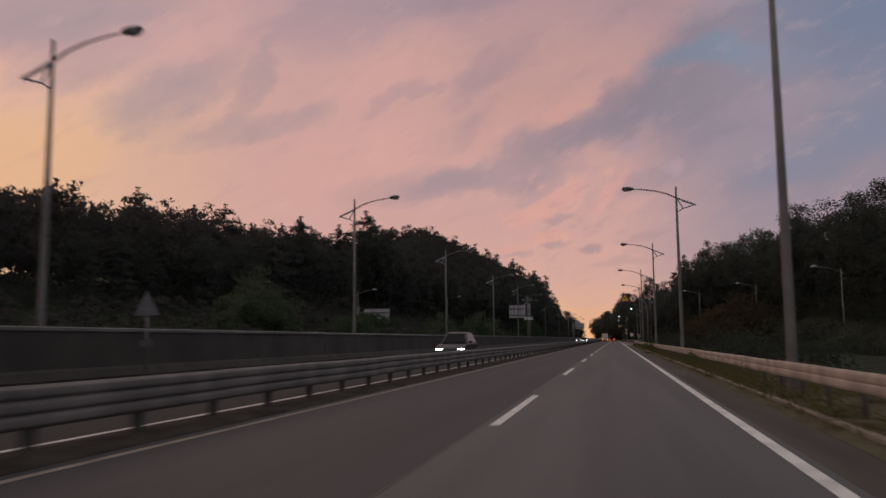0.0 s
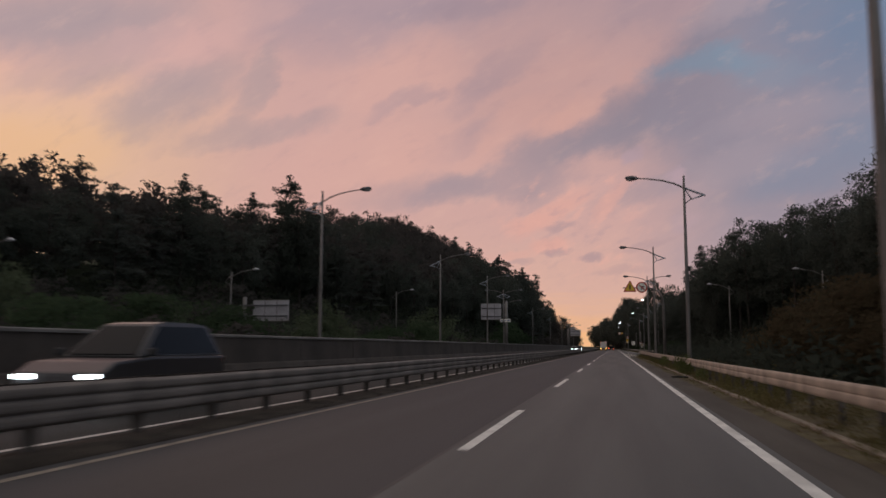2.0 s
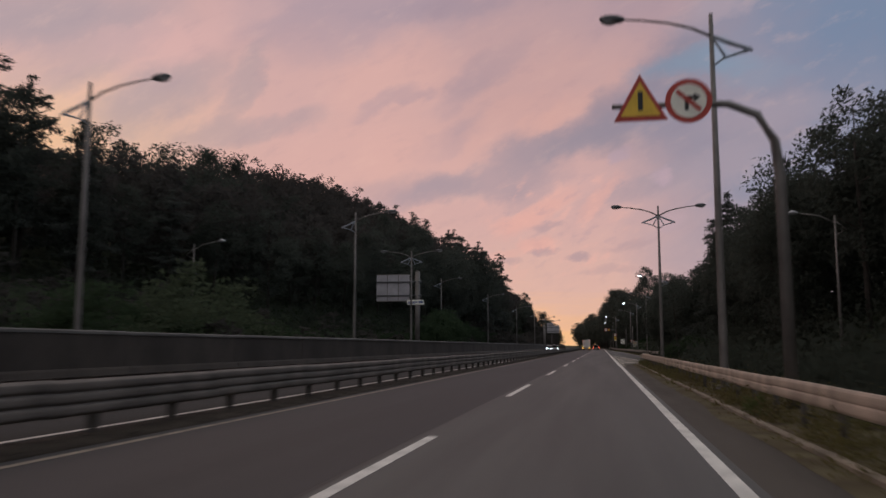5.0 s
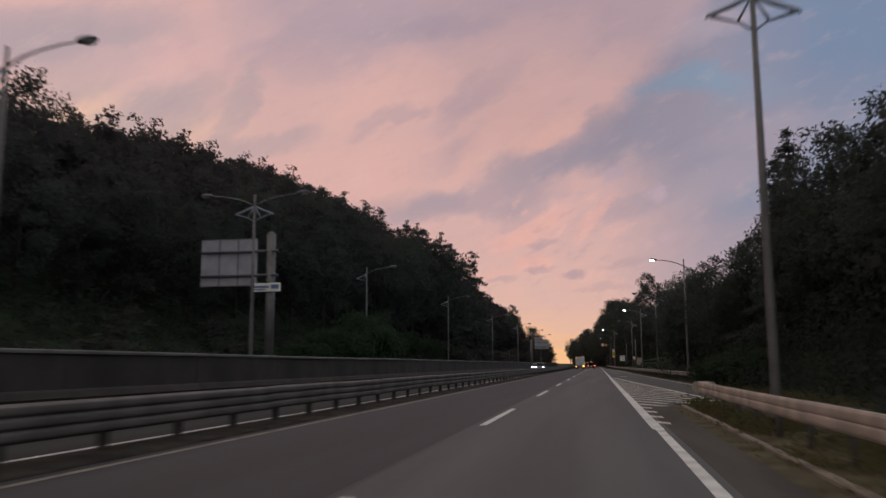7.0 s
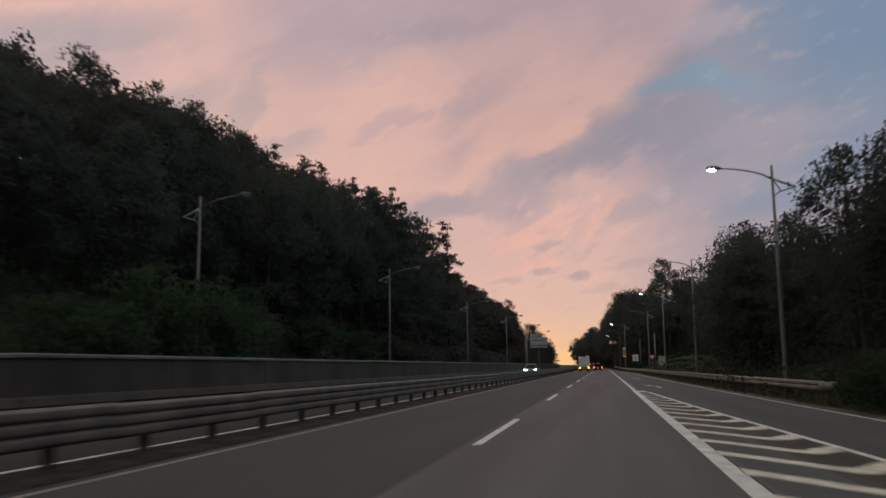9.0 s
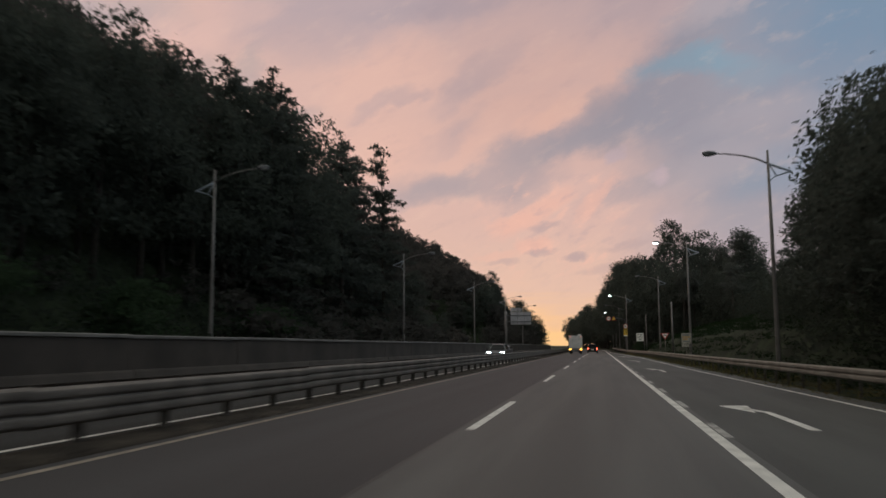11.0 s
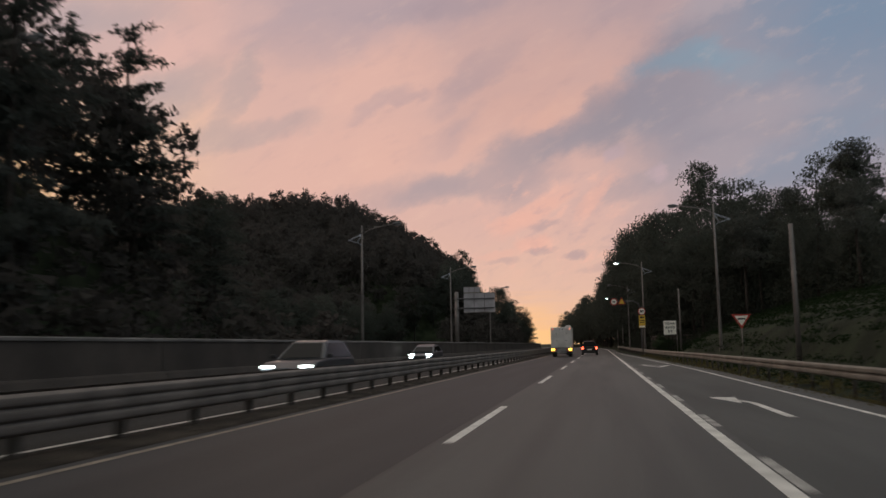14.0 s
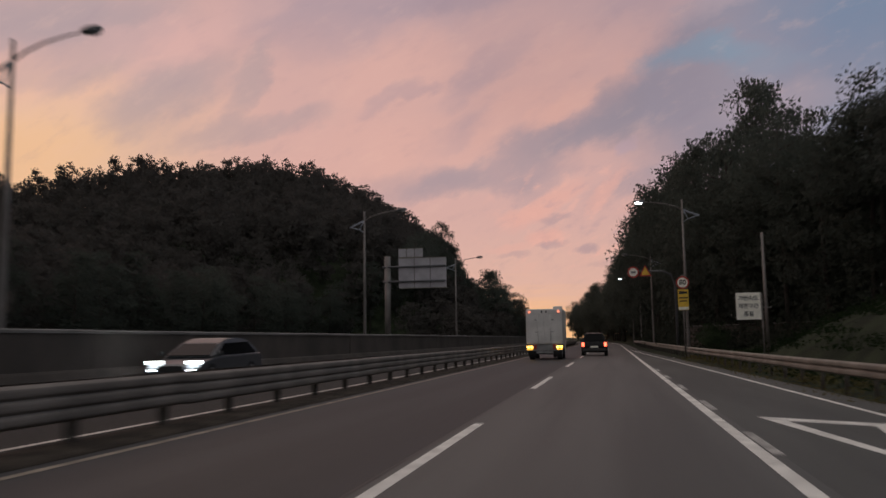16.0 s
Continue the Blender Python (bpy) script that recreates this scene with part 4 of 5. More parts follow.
s80 = thing("speed_sign", "round red-rimmed speed limit sign above a yellow camera notice", "road sign", at=(4.74, 335.6, 0))
part("post", tube([(0, 0.08, -0.4), (0, 0.08, 5.1)], 0.05, 10), POLE_GREY, s80)
rp = part("round_plate", disc(0, -0.02, 4.62, 0.40, 0.03), SIGN_RED, s80, "red round rim")
part("round_face", disc(0, -0.028, 4.62, 0.31, 0.006), SIGN_WHITE, rp, "white face")
lettering("80", 0.42, 0, -0.033, 4.62, SIGN_BLACK, rp)
yp = part("notice_plate", box(-0.32, -0.02, 2.90, 0.32, 0.01, 4.19, 0.01), SIGN_YELLOW, s80, "yellow notice panel")
bm = box(-0.24, -0.03, 3.9, 0.08, -0.0225, 4.08)
prism([(0.08, 3.95), (0.24, 3.9), (0.24, 4.08), (0.08, 4.03)], -0.03, -0.0225, "y", bm)
part("symbol", bm, SIGN_BLACK, yp, "black camera symbol")
for k, (a, b) in enumerate(((-0.26, 0.26), (-0.22, 0.22))):
    part("bar", box(a, -0.028, 3.62 - 0.2 * k, b, -0.0225, 3.70 - 0.2 * k), SIGN_BLACK, yp)
part("lower_face", box(-0.30, -0.028, 2.92, 0.30, -0.0225, 3.10), SIGN_WHITE, yp, "white strip")

bd = thing("notice_board", "cream notice board with dark lettering on a thin post", "road sign", at=(6.48, 322.3, 0))
pl = part("plate", box(-0.54, -0.02, 1.98, 0.54, 0.02, 3.22, 0.01), SIGN_WHITE, bd)
part("bracket", box(0.30, 0.022, 2.5, 1.02, 0.06, 2.56), POLE_GREY, bd)
part("post", tube([(0.60, 0.06, -0.4), (0.60, 0.06, 3.2)], 0.035, 8), POLE_GREY, bd)
for k, txt in enumerate(("가변속도", "제한구간", "종점")):
    lettering(txt, 0.24, 0, -0.025, 2.95 - 0.36 * k, SIGN_BLACK, pl)

yl = thing("yield_sign", "red-edged yield sign, point down, above the hedge", "road sign", at=(8.05, 294, 0))
part("post", tube([(0, 0.06, -0.3), (0, 0.06, 2.6)], 0.04, 8), POLE_GREY, yl)
tp = part("triangle_plate", triangle_plate(0, 2.42, 1.04, 0.82, -0.02, 0.03, False), SIGN_RED, yl, "red rim")
part("triangle_face", triangle_plate(0, 2.44, 0.72, 0.56, -0.028, 0.006, False), SIGN_WHITE, tp, "white face")
part("bar", box(-0.2, -0.034, 2.46, 0.2, -0.0285, 2.54), SIGN_BLACK, tp)

sq = thing("notice_board", "square faded orange and grey notice sign on a short post", "road sign", at=(7.58, 265, 0))
part("post", tube([(0, 0.06, -0.5), (0, 0.06, 2.2)], 0.04, 8), POLE_GREY, sq)
pl = part("plate", box(-0.4, -0.02, 1.42, 0.4, 0.02, 2.30, 0.02), OLD_SIGN, sq)
for k, (a, q) in enumerate(((-0.30, 0.24), (-0.32, 0.30), (-0.30, 0.12), (-0.26, 0.26))):
    part("bar", box(a, -0.028, 2.10 - 0.18 * k, q, -0.0225, 2.21 - 0.18 * k), OLD_ORANGE if k in (1, 2) else TRUCK_GREY, pl)
part("lower_plate", box(-0.38, -0.02, 1.14, 0.22, 0.01, 1.38, 0.01), OLD_SIGN, sq)
f8 = thing("warning_sign", "round and triangular signs on an overhanging arm", "road sign", at=(0, 348.6, 0))
part("post", tube([(5.3, 0, -0.4), (5.3, 0, 5.3), (5.0, 0, 6.1), (4.4, 0, 6.4), (1.8, 0, 6.45)], [0.12, 0.1, 0.09, 0.075, 0.05], 10), LAMP_GREY, f8)
rp = part("round_plate", disc(2.13, -0.1, 6.36, 0.45, 0.03), SIGN_RED, f8, "red round rim")
part("round_face", disc(2.13, -0.108, 6.36, 0.33, 0.006), SIGN_WHITE, rp, "white face")
part("bar", box(1.95, -0.114, 6.28, 2.31, -0.109, 6.44), TRUCK_GREY, rp)
tp = part("triangle_plate", triangle_plate(3.05, 6.4, 0.95, 0.9, -0.1, 0.03), SIGN_RED, f8, "red triangular rim")
part("triangle_face", triangle_plate(3.05, 6.38, 0.66, 0.62, -0.108, 0.006), SIGN_YELLOW, tp, "yellow face")

up = thing("utility_pole", "thin grey utility pole beside the notice board", "utility pole", at=(7.55, 324, 0))
part("pole", tube([(0, 0, -0.5), (0, 0, 6.2)], [0.09, 0.06], 10), POLE_GREY, up)
up2 = thing("utility_pole", "grey utility pole standing in the bank behind the guardrail", "utility pole", at=(7.68, 279.3, 0))
part("pole", tube([(0, 0, -0.5), (0, 0, 5.75)], [0.11, 0.08], 10), POLE_GREY, up2)

# ---- small things on the road edge ----
for x, y in ((6.2, 232.7), (3.85, 337)):
    dg = thing("drain_grate", "dark iron drain grate in the road edge", "drain", "drain grates", at=(x, y, ramp_z(x) if y > 150 else 0))
    part("frame", box(-0.28, -0.36, -0.06, 0.28, 0.36, 0.006, 0.004), TRUCK_GREY, dg)
    for k in range(7):
        part("bar", box(-0.24, -0.31 + 0.1 * k - 0.03, 0.004, 0.24, -0.31 + 0.1 * k + 0.03, 0.014), PLASTIC, dg)
scrap = thing("tyre_scrap", "black strip of torn tyre rubber lying on the shoulder", "debris", at=(2.72, 70.1, 0))
part("strip", tube([(-0.35, 0.25, 0.03), (-0.1, 0.08, 0.05), (0.15, -0.05, 0.03), (0.4, -0.25, 0.04)], [0.025, 0.05, 0.055, 0.02], 7), RUBBER, scrap)

# ---- vehicles ----


def wheel(parent, x, y, r, w):
    bm = prism([(y + r * math.cos(2 * math.pi * k / 24), r + r * math.sin(2 * math.pi * k / 24)) for k in range(24)], x - w / 2, x + w / 2, "x", None, 0.03)
    t = part("wheel", bm, RUBBER, parent, "black rubber tyre")
    part("rim", prism([(y + r * 0.62 * math.cos(2 * math.pi * k / 18), r + r * 0.62 * math.sin(2 * math.pi * k / 18)) for k in range(18)], x - w / 2 - 0.012, x + w / 2 + 0.012, "x"), RIM, t, "steel rim")


def box_truck():
    t = thing("box_truck", "white box truck with amber rear lights on, seen from behind", "truck", at=(-3.68, 332.0, 0))
    w = 0.97
    t.scale = (1.11, 1.0, 0.955)
    part("cargo_box", box(-w, 0, 0.96, w, 4.2, 3.18, 0.06), TRUCK_WHITE, t, "white cargo box")
    for s in (-1, 1):
        door = part("rear_door", box(0.010 if s > 0 else -w + 0.09, -0.035, 1.06, w - 0.09 if s > 0 else -0.010, 0.0, 2.86, 0.012), TRUCK_WHITE, t)
        part("lock_rod", tube([(s * 0.34, -0.055, 1.06), (s * 0.34, -0.055, 2.84)], 0.014, 8), TRUCK_WHITE, door, "thin lock rod")
        part("lock_handle", box(s * 0.42 - 0.09, -0.06, 1.72, s * 0.42 + 0.09, -0.035, 1.76), TRUCK_GREY, door, "grey handle")
        part("latch", box(s * 0.46 - 0.05, -0.05, 2.46, s * 0.46 + 0.05, -0.036, 2.53), TRUCK_GREY, door, "small dark latch")
        for z in (1.25, 1.9, 2.6):
            part("hinge", box(s * (w - 0.13) - 0.05, -0.052, z - 0.03, s * (w - 0.13) + 0.05, -0.036, z + 0.03), TRUCK_WHITE, door)
        part("corner_post", box(s * (w - 0.04) - 0.045, -0.045, 1.0, s * (w - 0.04) + 0.045, 0.02, 3.13, 0.02), TRUCK_WHITE, t)
        part("marker_light", disc(s * 0.78, -0.055, 3.00, 0.065, 0.03), TAIL_DIM, t, "round red marker light")
        for x in (0.70, 0.88):
            part("tail_light", disc(s * x, -0.03, 0.80, 0.075, 0.06), AMBER, t, "round amber light, switched on")
        part("turn_light", box(s * 0.80 - 0.16, -0.02, 0.62, s * 0.80 + 0.16, 0.04, 0.69, 0.01), AMBER_DIM, t, "dim amber strip")
        part("mud_flap", box(s * 0.66 - 0.22, 0.28, 0.16, s * 0.66 + 0.22, 0.30, 0.62), RUBBER, t, "black mud flap")
        part("red_reflector", box(s * 0.50 - 0.06, -0.02, 0.66, s * 0.50 + 0.06, 0.03, 0.95), SIGN_RED, t, "red side panel of the lamp bar")
        for dy in (0.75, 3.7):
            wheel(t, s * 0.74, dy + 0.2, 0.32, 0.28)
        part("vent", box(s * 0.12 - 0.03, -0.05, 2.92, s * 0.12 + 0.03, -0.02, 3.08, 0.008), PLASTIC, t, "dark vent slot")
    part("header", box(-w + 0.1, -0.04, 2.88, w - 0.1, 0.0, 3.12, 0.01), TRUCK_WHITE, t)
    part("lamp_bar", box(-0.98, 0.0, 0.56, 0.98, 0.07, 0.93, 0.015), TRUCK_GREY, t, "grey lamp bar")
    part("bumper", box(-0.46, -0.05, 0.40, 0.46, 0.05, 0.54, 0.02), TRUCK_GREY, t)
    part("underrun_panel", box(-0.90, 0.12, 0.34, 0.90, 0.16, 0.95, 0.01), PLASTIC, t, "dark panel under the cargo box")
    part("chassis", box(-0.4, 0.2, 0.5, 0.4, 5.4, 0.9, 0.02), PLASTIC, t)
    part("number_plate", box(-0.2, -0.065, 0.62, 0.2, -0.052, 0.74), TRUCK_GREY, t, "small dull plate without writing")
    part("cab", prism([(4.3, 0.45), (5.9, 0.45), (5.95, 1.1), (5.6, 1.9), (5.3, 2.0), (4.3, 2.0)], -0.85, 0.85, "x", None, 0.05), TRUCK_WHITE, t)
    part("cooling_unit", box(0.30, 3.2, 3.18, 0.80, 4.1, 3.46, 0.06), TRUCK_WHITE, t, "box on the roof")
    return t


def car(label, at, turn, paint, length, height, suv, head_on, tail_on):
    """A car along +y with its tail at y = 0."""
    t = thing("car", label, "car", at=at, turn=turn)
    L, w, h = length, 0.90, height
    belt = 0.60 * h
    if suv:
        body = [(0.02, 0.30), (0.0, belt * 0.75), (0.06, belt), (L * 0.62, belt + 0.01), (L - 0.5, belt - 0.08), (L - 0.06, belt - 0.28), (L, 0.42), (L - 0.04, 0.26), (0.1, 0.24)]
    else:
        body = [(0.05, 0.30), (0.0, 0.55), (0.03, belt - 0.05), (0.12, belt + 0.07), (L * 0.45, belt + 0.02), (L * 0.70, belt - 0.01), (L * 0.86, belt - 0.12), (L * 0.95, belt - 0.22), (L - 0.02, belt - 0.34), (L, 0.40), (L - 0.05, 0.24), (0.1, 0.24)]
    part("body", prism(body, -w, w, "x", None, 0.06), paint, t)
    if suv:
        roofline = [(0.05, belt - 0.02), (0.195, (belt + h) / 2 - 0.03), (0.34, h - 0.04), (0.9, h), (L * 0.44, h), (L * 0.53, h - 0.06), (L * 0.63, (belt + h) / 2 - 0.04), (L * 0.73, belt - 0.02)]
    else:
        roofline = [(0.10, belt - 0.02), (0.28, belt + 0.26), (0.62, h - 0.10), (1.15, h - 0.01), (1.75, h), (2.25, h - 0.03), (2.75, h - 0.16), (3.2, belt + 0.18), (3.62, belt - 0.03)]
    b0, b1, f0, f1 = roofline[0][0], roofline[2][0], roofline[-1][0], roofline[-3][0]

    def side_x(z):
        return w - 0.05 - (0.27 if suv else 0.19) * max(0.0, (z - belt) / (h - belt))
    bm = bmesh.new()
    rows_v = [[bm.verts.new((sx * side_x(z), y, z)) for y, z in roofline] for sx in (-1, 1)]
    for k in range(len(roofline) - 1):
        bm.faces.new((rows_v[0][k], rows_v[0][k + 1], rows_v[1][k + 1], rows_v[1][k]))
    bm.faces.new(rows_v[0])
    bm.faces.new(rows_v[1][::-1])
    bm.faces.new((rows_v[0][0], rows_v[1][0], rows_v[1][-1], rows_v[0][-1]))
    bmesh.ops.recalc_face_normals(bm, faces=bm.faces)
    bmesh.ops.bevel(bm, geom=bm.edges[:], offset=0.04, segments=2, affect="EDGES")
    part("cabin", bm, paint, t)

    def pane(name, c, out):
        cen = sum((Vector(p) for p in c), Vector()) / 4
        bm = bmesh.new()
        a = [bm.verts.new(cen + (Vector(p) - cen) * 0.86 + Vector(out) * 0.008) for p in c]
        b = [bm.verts.new(cen + (Vector(p) - cen) * 0.86 - Vector(out) * 0.02) for p in c]
        bm.faces.new(a)
        bm.faces.new(b[::-1])
        for i in range(4):
            bm.faces.new((a[i], b[i], b[(i + 1) % 4], a[(i + 1) % 4]))
        bmesh.ops.recalc_face_normals(bm, faces=bm.faces)
        part(name, bm, CAR_GLASS, t, "dark tinted glass")
    zf, zb = roofline[-3][1], roofline[2][1]
    xs_lo, xs_f, xs_b = side_x(belt), side_x(zf), side_x(zb)
    lov = [(-xs_lo, b0, belt), (xs_lo, b0, belt), (xs_lo, f0, belt), (-xs_lo, f0, belt)]
    hiv = [(-xs_b, b1, zb), (xs_b, b1, zb), (xs_f, f1, zf), (-xs_f, f1, zf)]
    pane("rear_window", [lov[0], lov[1], hiv[1], hiv[0]], (0, -1, 0.5))
    pane("side_window", [lov[1], lov[2], hiv[2], hiv[1]], (1, 0, 0.3))
    pane("windscreen", [lov[2], lov[3], hiv[3], hiv[2]], (0, 1, 0.8))
    pane("side_window", [lov[3], lov[0], hiv[0], hiv[3]], (-1, 0, 0.3))
    for s in (-1, 1):
        for y in (L * 0.19, L * 0.81):
            wheel(t, s * (w - 0.1), y, 0.33, 0.22)
        part("tail_light", box(s * 0.77 - 0.09, -0.03, belt - 0.30, s * 0.77 + 0.09, 0.05, belt - 0.03, 0.03), TAIL if tail_on else SIGN_RED, t, "red tail light")
        part("headlight", box(s * 0.66 - 0.20, L - 0.34, 0.66, s * 0.66 + 0.20, L + 0.012, 0.74, 0.03), HEAD if head_on else UNLIT, t, "white headlight")
        part("mirror", box(s * 1.0 - 0.09, f0 - 0.25, belt + 0.02, s * 1.0 + 0.09, f0 - 0.1, belt + 0.16, 0.03), PLASTIC, t)
    part("bumper", box(-w + 0.06, -0.05, 0.32, w - 0.06, 0.1, 0.52, 0.04), PLASTIC, t)
    part("number_plate", box(-0.26, -0.045, 0.58, 0.26, -0.02, 0.70), SIGN_WHITE, t, "pale plate without writing")
    if head_on:
        for s in (-1, 1):
            part("fog_light", box(s * 0.66 - 0.14, L - 0.08, 0.44, s * 0.66 + 0.14, L + 0.012, 0.485, 0.015), HEAD, t, "small white fog light")
    part("grille", box(-0.42, L - 0.05, 0.42, 0.42, L + 0.02, 0.6, 0.02), PLASTIC, t)
    return t


box_truck()
car("black off-road car with red tail lights on", (-0.95, 341, 0), 0, BLACK_PAINT, 4.5, 1.62, True, False, True)
car("grey hatchback car with headlights on in the oncoming lane", (-12.9, 310.1, 0), 180, SILVER_PAINT, 4.6, 1.45, False, True, False)
car("dark grey off-road car with headlights on in the oncoming lane", (-9.6, 52.6, 0), 180, GREY_CAR, 4.7, 1.74, True, True, False)
car("silver off-road car with headlights on in the oncoming lane", (-9.6, 275.4, 0), 180, SILVER_PAINT, 4.6, 1.55, True, True, False)

# ---- trees and shrubs ----


def leaf_tris(centres, size, rng, flat_bias=0.0):
    """Small pointed leaf sprays at the centres, turned at random."""
    n = len(centres)
    a = rng.normal(size=(n, 3))
    a[:, 2] *= 1 - flat_bias
    a /= np.linalg.norm(a, axis=1)[:, None]
    b = np.cross(a, rng.normal(size=(n, 3)))
    b /= np.linalg.norm(b, axis=1)[:, None]
    s = size * rng.uniform(0.55, 1.3, (n, 1))
    v = np.stack([centres - a * s * 0.8 + b * s * 0.5, centres - a * s * 0.8 - b * s * 0.5, centres + a * s * 1.1], 1)
    return v.reshape(-1, 3)


def tris_mesh(name, verts, mat):
    n = len(verts) // 3
    me = bpy.data.meshes.new(name)
    me.vertices.add(len(verts))
    me.vertices.foreach_set("co", verts.astype(np.float32).ravel())
    me.loops.add(3 * n)
    me.loops.foreach_set("vertex_index", np.arange(3 * n, dtype=np.int32))
    me.polygons.add(n)
    me.polygons.foreach_set("loop_start", np.arange(0, 3 * n, 3, dtype=np.int32))
    me.update(calc_edges=True)
    me.materials.append(mat)
    return me


def broad_crown(rng, r, z0, z1, clumps, leaves, size):
    """Leaf centres of an uneven crown: clumps over a lopsided egg, with gaps."""
    out = []
    zc, hz = (z0 + z1) / 2, (z1 - z0) / 2
    for _ in range(clumps):
        u = rng.normal(size=3)
        u /= np.linalg.norm(u)
        k = rng.uniform(0.35, 1.0) ** 0.6
        c = np.array([u[0] * r * k, u[1] * r * k, zc + u[2] * hz * k])
        c[:2] *= 1.0 - 0.35 * max(0, (c[2] - zc) / hz)
        rad = r * rng.uniform(0.16, 0.30)
        out.append(c + np.clip(rng.normal(size=(leaves, 3)), -1.5, 1.5) * rad * np.array([1, 1, 0.7]) * 0.7)
    return leaf_tris(np.concatenate(out), size, rng)


def spray_tris(centres, ways, length, width, rng):
    """Long thin sprays that lie along the given ways."""
    n = len(centres)
    a = ways / np.linalg.norm(ways, axis=1)[:, None]
    b = np.cross(a, rng.normal(size=(n, 3)))
    b /= np.linalg.norm(b, axis=1)[:, None]
    k = rng.uniform(0.6, 1.3, (n, 1))
    v = np.stack([centres + b * width * k, centres - b * width * k, centres + a * length * k], 1)
    return v.reshape(-1, 3)


def conifer_crown(rng, r, z0, z1, whorls, arms, size, taper=0.95, droop=0.30, lift=0.30, hang=0.3, least=0.5, loose=0.4):
    """Whorls of boughs that rise, bend over and end in hanging feathery sprays."""
    at, way = [], []
    for k in range(whorls):
        f = k / (whorls - 1)
        z = z0 + (z1 - z0) * f
        reach = r * (1 - f) ** taper * rng.uniform(0.62, 1.2) + 0.25
        for a in range(arms):
            if rng.random() < 0.12:
                continue
            th = 2 * math.pi * (a + rng.random()) / arms
            rr = reach * rng.uniform(least, 1.15)
            zz = min(z1, z + rng.uniform(-loose, loose) * (z1 - z0) / whorls)
            n = max(4, int(rr / size * 2.2))
            q = np.linspace(0.10, 1, n)[:, None]
            p = np.concatenate([np.cos(th) * q * rr, np.sin(th) * q * rr, zz + (lift + 0.5 * f) * rr * q - (lift + 0.3 * f + droop) * rr * q ** 1.7], 1)
            d = np.gradient(p, axis=0)
            d /= np.linalg.norm(d, axis=1)[:, None]
            for _ in range(5):
                keep = rng.random(n) < 0.8
                w = d * 0.55 + np.array([[0, 0, -hang]]) + rng.normal(size=(n, 3)) * np.array([0.75, 0.75, 0.4])
                spread = size * (0.35 + 0.9 * np.sin(q * 2.6))
                at.append((p + rng.normal(size=(n, 3)) * spread * np.array([1, 1, 0.45]))[keep])
                way.append(w[keep])
    top = np.array([[0, 0, z1 - 0.5 + 0.1 * i] for i in range(6)])
    at.append(top)
    way.append(np.tile([[0, 0, 1.0]], (6, 1)) + rng.normal(size=(6, 3)) * 0.4)
    return spray_tris(np.concatenate(at), np.concatenate(way), size * 1.9, size * 0.36, rng)


def pine_crown(rng, r, z0, z1, pads, leaves, size):
    """Flat pads of needles on bare limbs, high on the trunk."""
    out = []
    for _ in range(pads):
        f = rng.random()
        z = z0 + (z1 - z0) * f
        rr = r * (1.05 - 0.75 * f) * rng.uniform(0.3, 1.0)
        th = rng.uniform(0, 6.283)
        c = np.array([math.cos(th) * rr, math.sin(th) * rr, z])
        out.append(c + np.clip(rng.normal(size=(leaves, 3)), -1.7, 1.7) * np.array([0.46, 0.46, 0.20]) * rng.uniform(0.7, 1.2))
    return leaf_tris(np.concatenate(out), size, rng, 0.3)


def trunk_mesh(rng, h, r0, limbs, z0, reach):
    lean = rng.uniform(-0.25, 0.25, 2)
    bm = tube([(0, 0, -0.6), (lean[0] * 0.3, lean[1] * 0.3, h * 0.35), (lean[0], lean[1], h * 0.7), (lean[0] * 0.8, lean[1] * 0.8, h * 0.96)], [r0, r0 * 0.8, r0 * 0.5, r0 * 0.12], 8)
    for k in range(limbs):
        z = z0 + (h * 0.88 - z0) * (k + rng.random()) / limbs
        th = rng.uniform(0, 6.283)
        q = reach * rng.uniform(0.55, 0.95) * (1.1 - 0.6 * z / h)
        tube([(lean[0] * z / h, lean[1] * z / h, z), (math.cos(th) * q * 0.55, math.sin(th) * q * 0.55, z + q * 0.22), (math.cos(th) * q, math.sin(th) * q, z + q * 0.42)], [r0 * 0.34, r0 * 0.22, r0 * 0.06], 5, bm)
    return mesh_of("trunk", bm, BARK)


def make_tree(kind, seed, label):
    """A tree 10 m high; copies are scaled to their height."""
    rng = np.random.default_rng(seed)
    t = thing("tree", label, "tree", "roadside trees")
    if kind == "broad":
        tr, cr = trunk_mesh(rng, 9.2, 0.16, 9, 2.2, 2.6), tris_mesh("crown", broad_crown(rng, 2.7, 1.3, 9.8, 70, 96, 0.125), LEAF)
    elif kind == "acacia":
        tr, cr = trunk_mesh(rng, 9.4, 0.13, 10, 3.5, 2.2), tris_mesh("crown", broad_crown(rng, 2.3, 2.6, 10.0, 58, 96, 0.112), LEAF)
    elif kind == "conifer":
        tr, cr = trunk_mesh(rng, 9.8, 0.15, 6, 2.0, 1.0), tris_mesh("crown", conifer_crown(rng, 2.7, 1.2, 10.0, 20, 6, 0.14, 0.8, 0.16, 0.15, 0.15), LEAF_DARK)
    elif kind == "larch":
        tr, cr = trunk_mesh(rng, 9.8, 0.16, 9, 3.0, 2.0), tris_mesh("crown", conifer_crown(rng, 3.2, 1.4, 9.9, 17, 5, 0.135, 0.55, 0.06, 0.16, 0.1, 0.35, 1.0), LEAF_DARK)
    else:
        tr, cr = trunk_mesh(rng, 9.3, 0.14, 8, 5.0, 1.8), tris_mesh("crown", pine_crown(rng, 1.9, 5.2, 9.8, 20, 190, 0.10), LEAF_DARK)
    part("trunk", tr, None, t)
    part("crown", cr, None, t)
    return t


